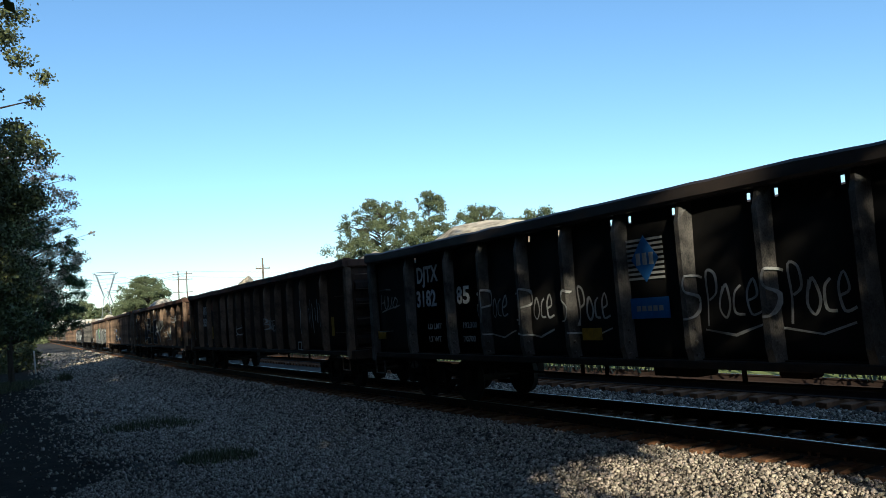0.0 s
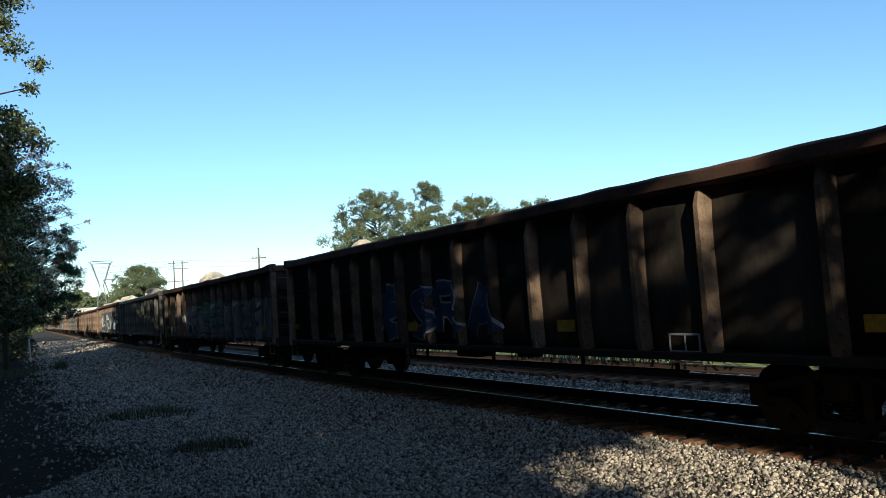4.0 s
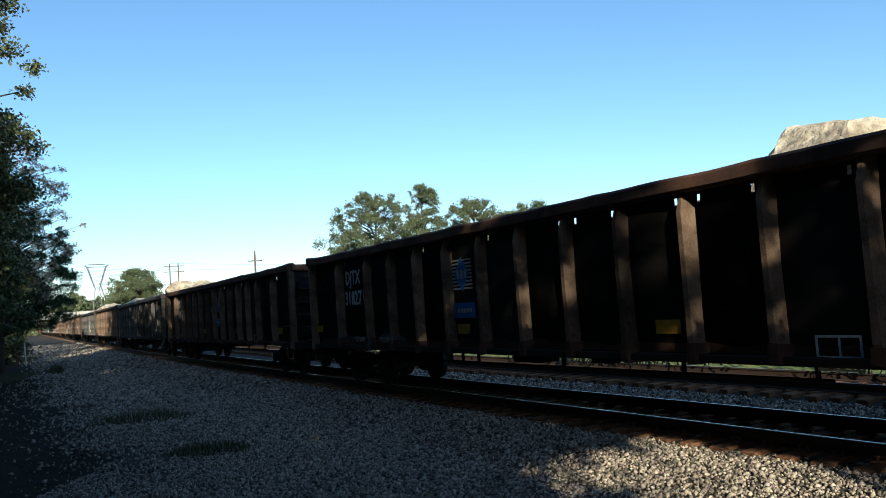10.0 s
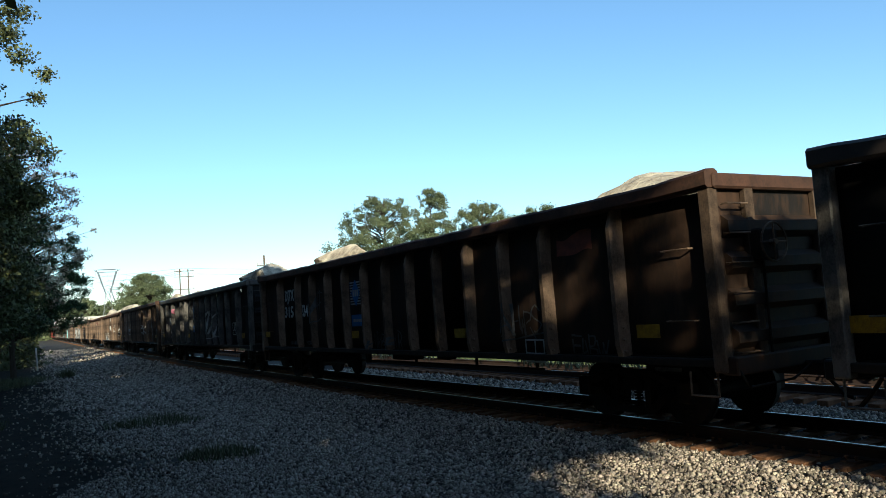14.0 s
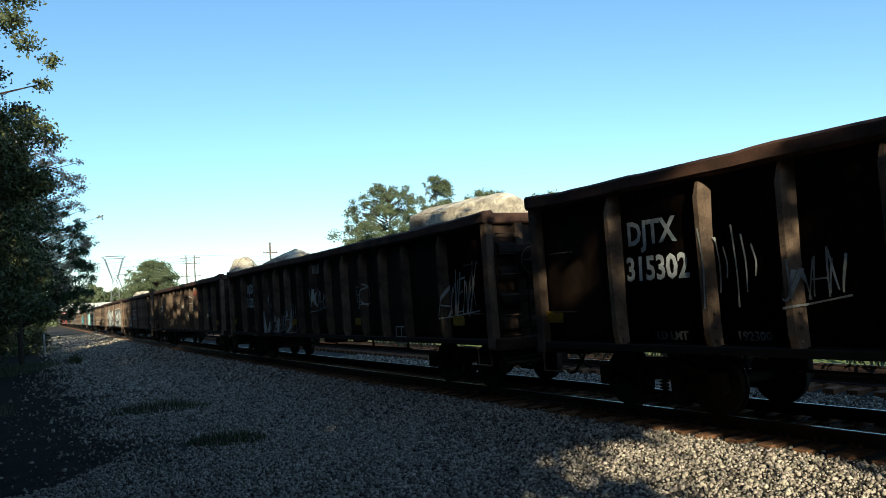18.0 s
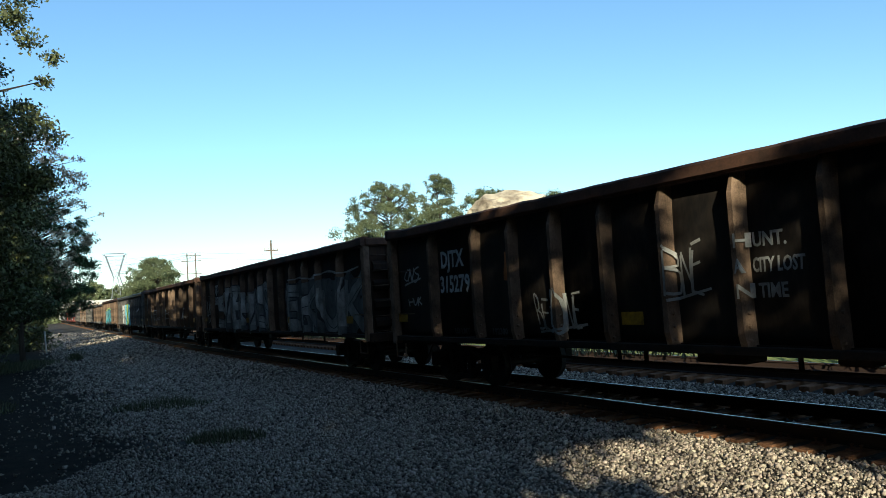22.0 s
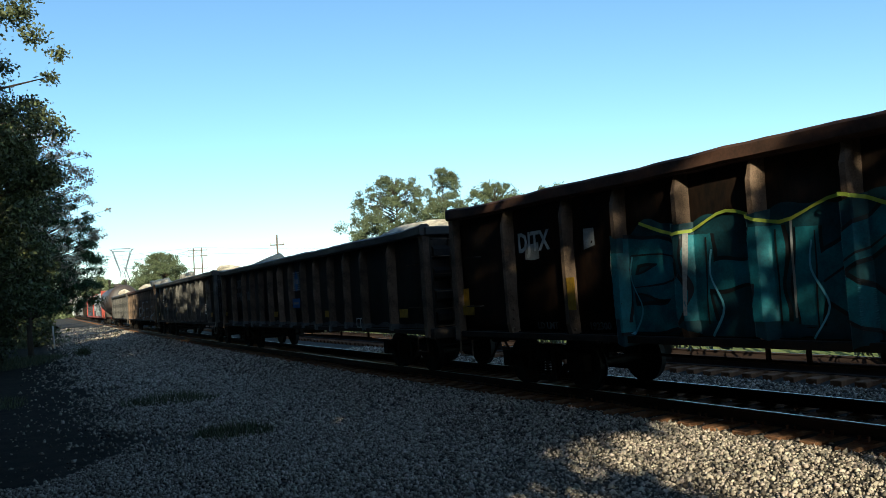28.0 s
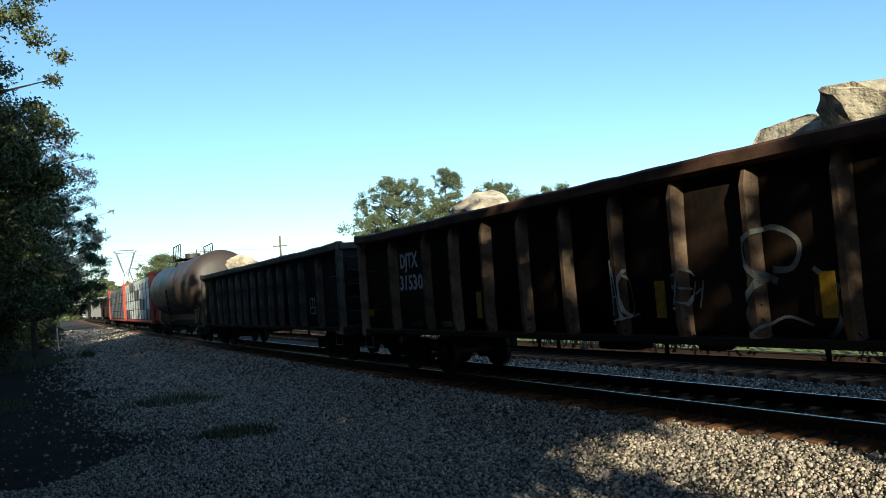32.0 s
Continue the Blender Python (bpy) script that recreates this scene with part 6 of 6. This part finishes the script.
post.matrix_basis = pose(-30.1, 53.5, -0.85, 0, -3, 0)


# ---- weeds and fallen twigs ----
def weeds(name, cx, cy, rx, ry, n, h, seed, label, lift=0.0):
    rng = np.random.RandomState(seed)
    v = np.empty((n, 3, 3))
    r = np.sqrt(rng.uniform(0, 1, n))
    a = rng.uniform(0, 6.283, n)
    x, y = cx + rx * r * np.cos(a), cy + ry * r * np.sin(a)
    z = np.array([ground_z(p, q) for p, q in zip(x, y)]) - 0.46 + lift
    hh = h * rng.uniform(0.4, 1.0, n) * (1.15 - 0.6 * r)
    lean = rng.normal(0, 0.35, (n, 2)) * hh[:, None]
    th = rng.uniform(0, 6.283, n)
    w = 0.012 + 0.02 * h
    v[:, 0] = np.stack([x - w * np.cos(th), y - w * np.sin(th), z - 0.03], -1)
    v[:, 1] = np.stack([x + w * np.cos(th), y + w * np.sin(th), z - 0.03], -1)
    v[:, 2] = np.stack([x + lean[:, 0], y + lean[:, 1], z + hh], -1)
    me = bpy.data.meshes.new(name)
    me.vertices.add(n * 3)
    me.vertices.foreach_set("co", v.astype(np.float32).ravel())
    me.loops.add(n * 3)
    me.loops.foreach_set("vertex_index", np.arange(n * 3, dtype=np.int32))
    me.polygons.add(n)
    me.polygons.foreach_set("loop_start", np.arange(0, n * 3, 3, dtype=np.int32))
    me.update(calc_edges=True)
    me.materials.append(M_GRASS)
    return tagged(new(name, me), label, "weeds", kind="stuff")


weeds("weed_clump", -4.6, 14.2, 0.75, 0.5, 420, 0.34, 1, "dull green weeds growing in the ballast")
weeds("weed_clump", -8.0, 19.6, 1.3, 0.9, 560, 0.34, 2, "dull green weeds growing in the ballast")
weeds("weed_clump", -14.6, 19.5, 2.2, 3.2, 1800, 0.3, 3, "dark weeds on the soil beside the ballast")
weeds("weed_clump", -25.5, 36.0, 4.0, 8.0, 5200, 0.5, 4, "tall weeds at the wood's edge")
weeds("weed_clump", -38.0, 58.0, 4.0, 10.0, 4200, 0.6, 5, "tall weeds at the wood's edge")
weeds("weed_clump", -22.3, 42.6, 0.35, 0.35, 260, 0.8, 6, "small dark weed beside the track")
for n in range(6):
    c = on_track(-60 + n * 11, GAP + 6.5, 0)
    weeds("field_grass", c.x, c.y, 7.0, 7.0, 3600, 0.75, 20 + n, "tall sunlit grass beyond the tracks", 0.6)

# ---- motion ----
END = 32.0


def motions():
    for ob, ahead, across, up in MOVERS:
        walk(ob, [(float(t), track_pose(ahead + V * t, 0.75 + across, up)) for t in range(0, 33)])
    step = 1 / FPS
    for side, group in WHEELSETS.items():
        lead = group[0]
        walk(lead, [(k * step, pose(side * 0.89, 0, 0.457) @ Matrix.Rotation(V * k * step / 0.457, 4, "Y")) for k in range(int(END * FPS) + 1)])
        for w in group[1:]:
            w.rotation_mode = "QUATERNION"
            w.animation_data_create()
            w.animation_data.action = lead.animation_data.action
            w.animation_data.action_slot = lead.animation_data.action_slot


motions()
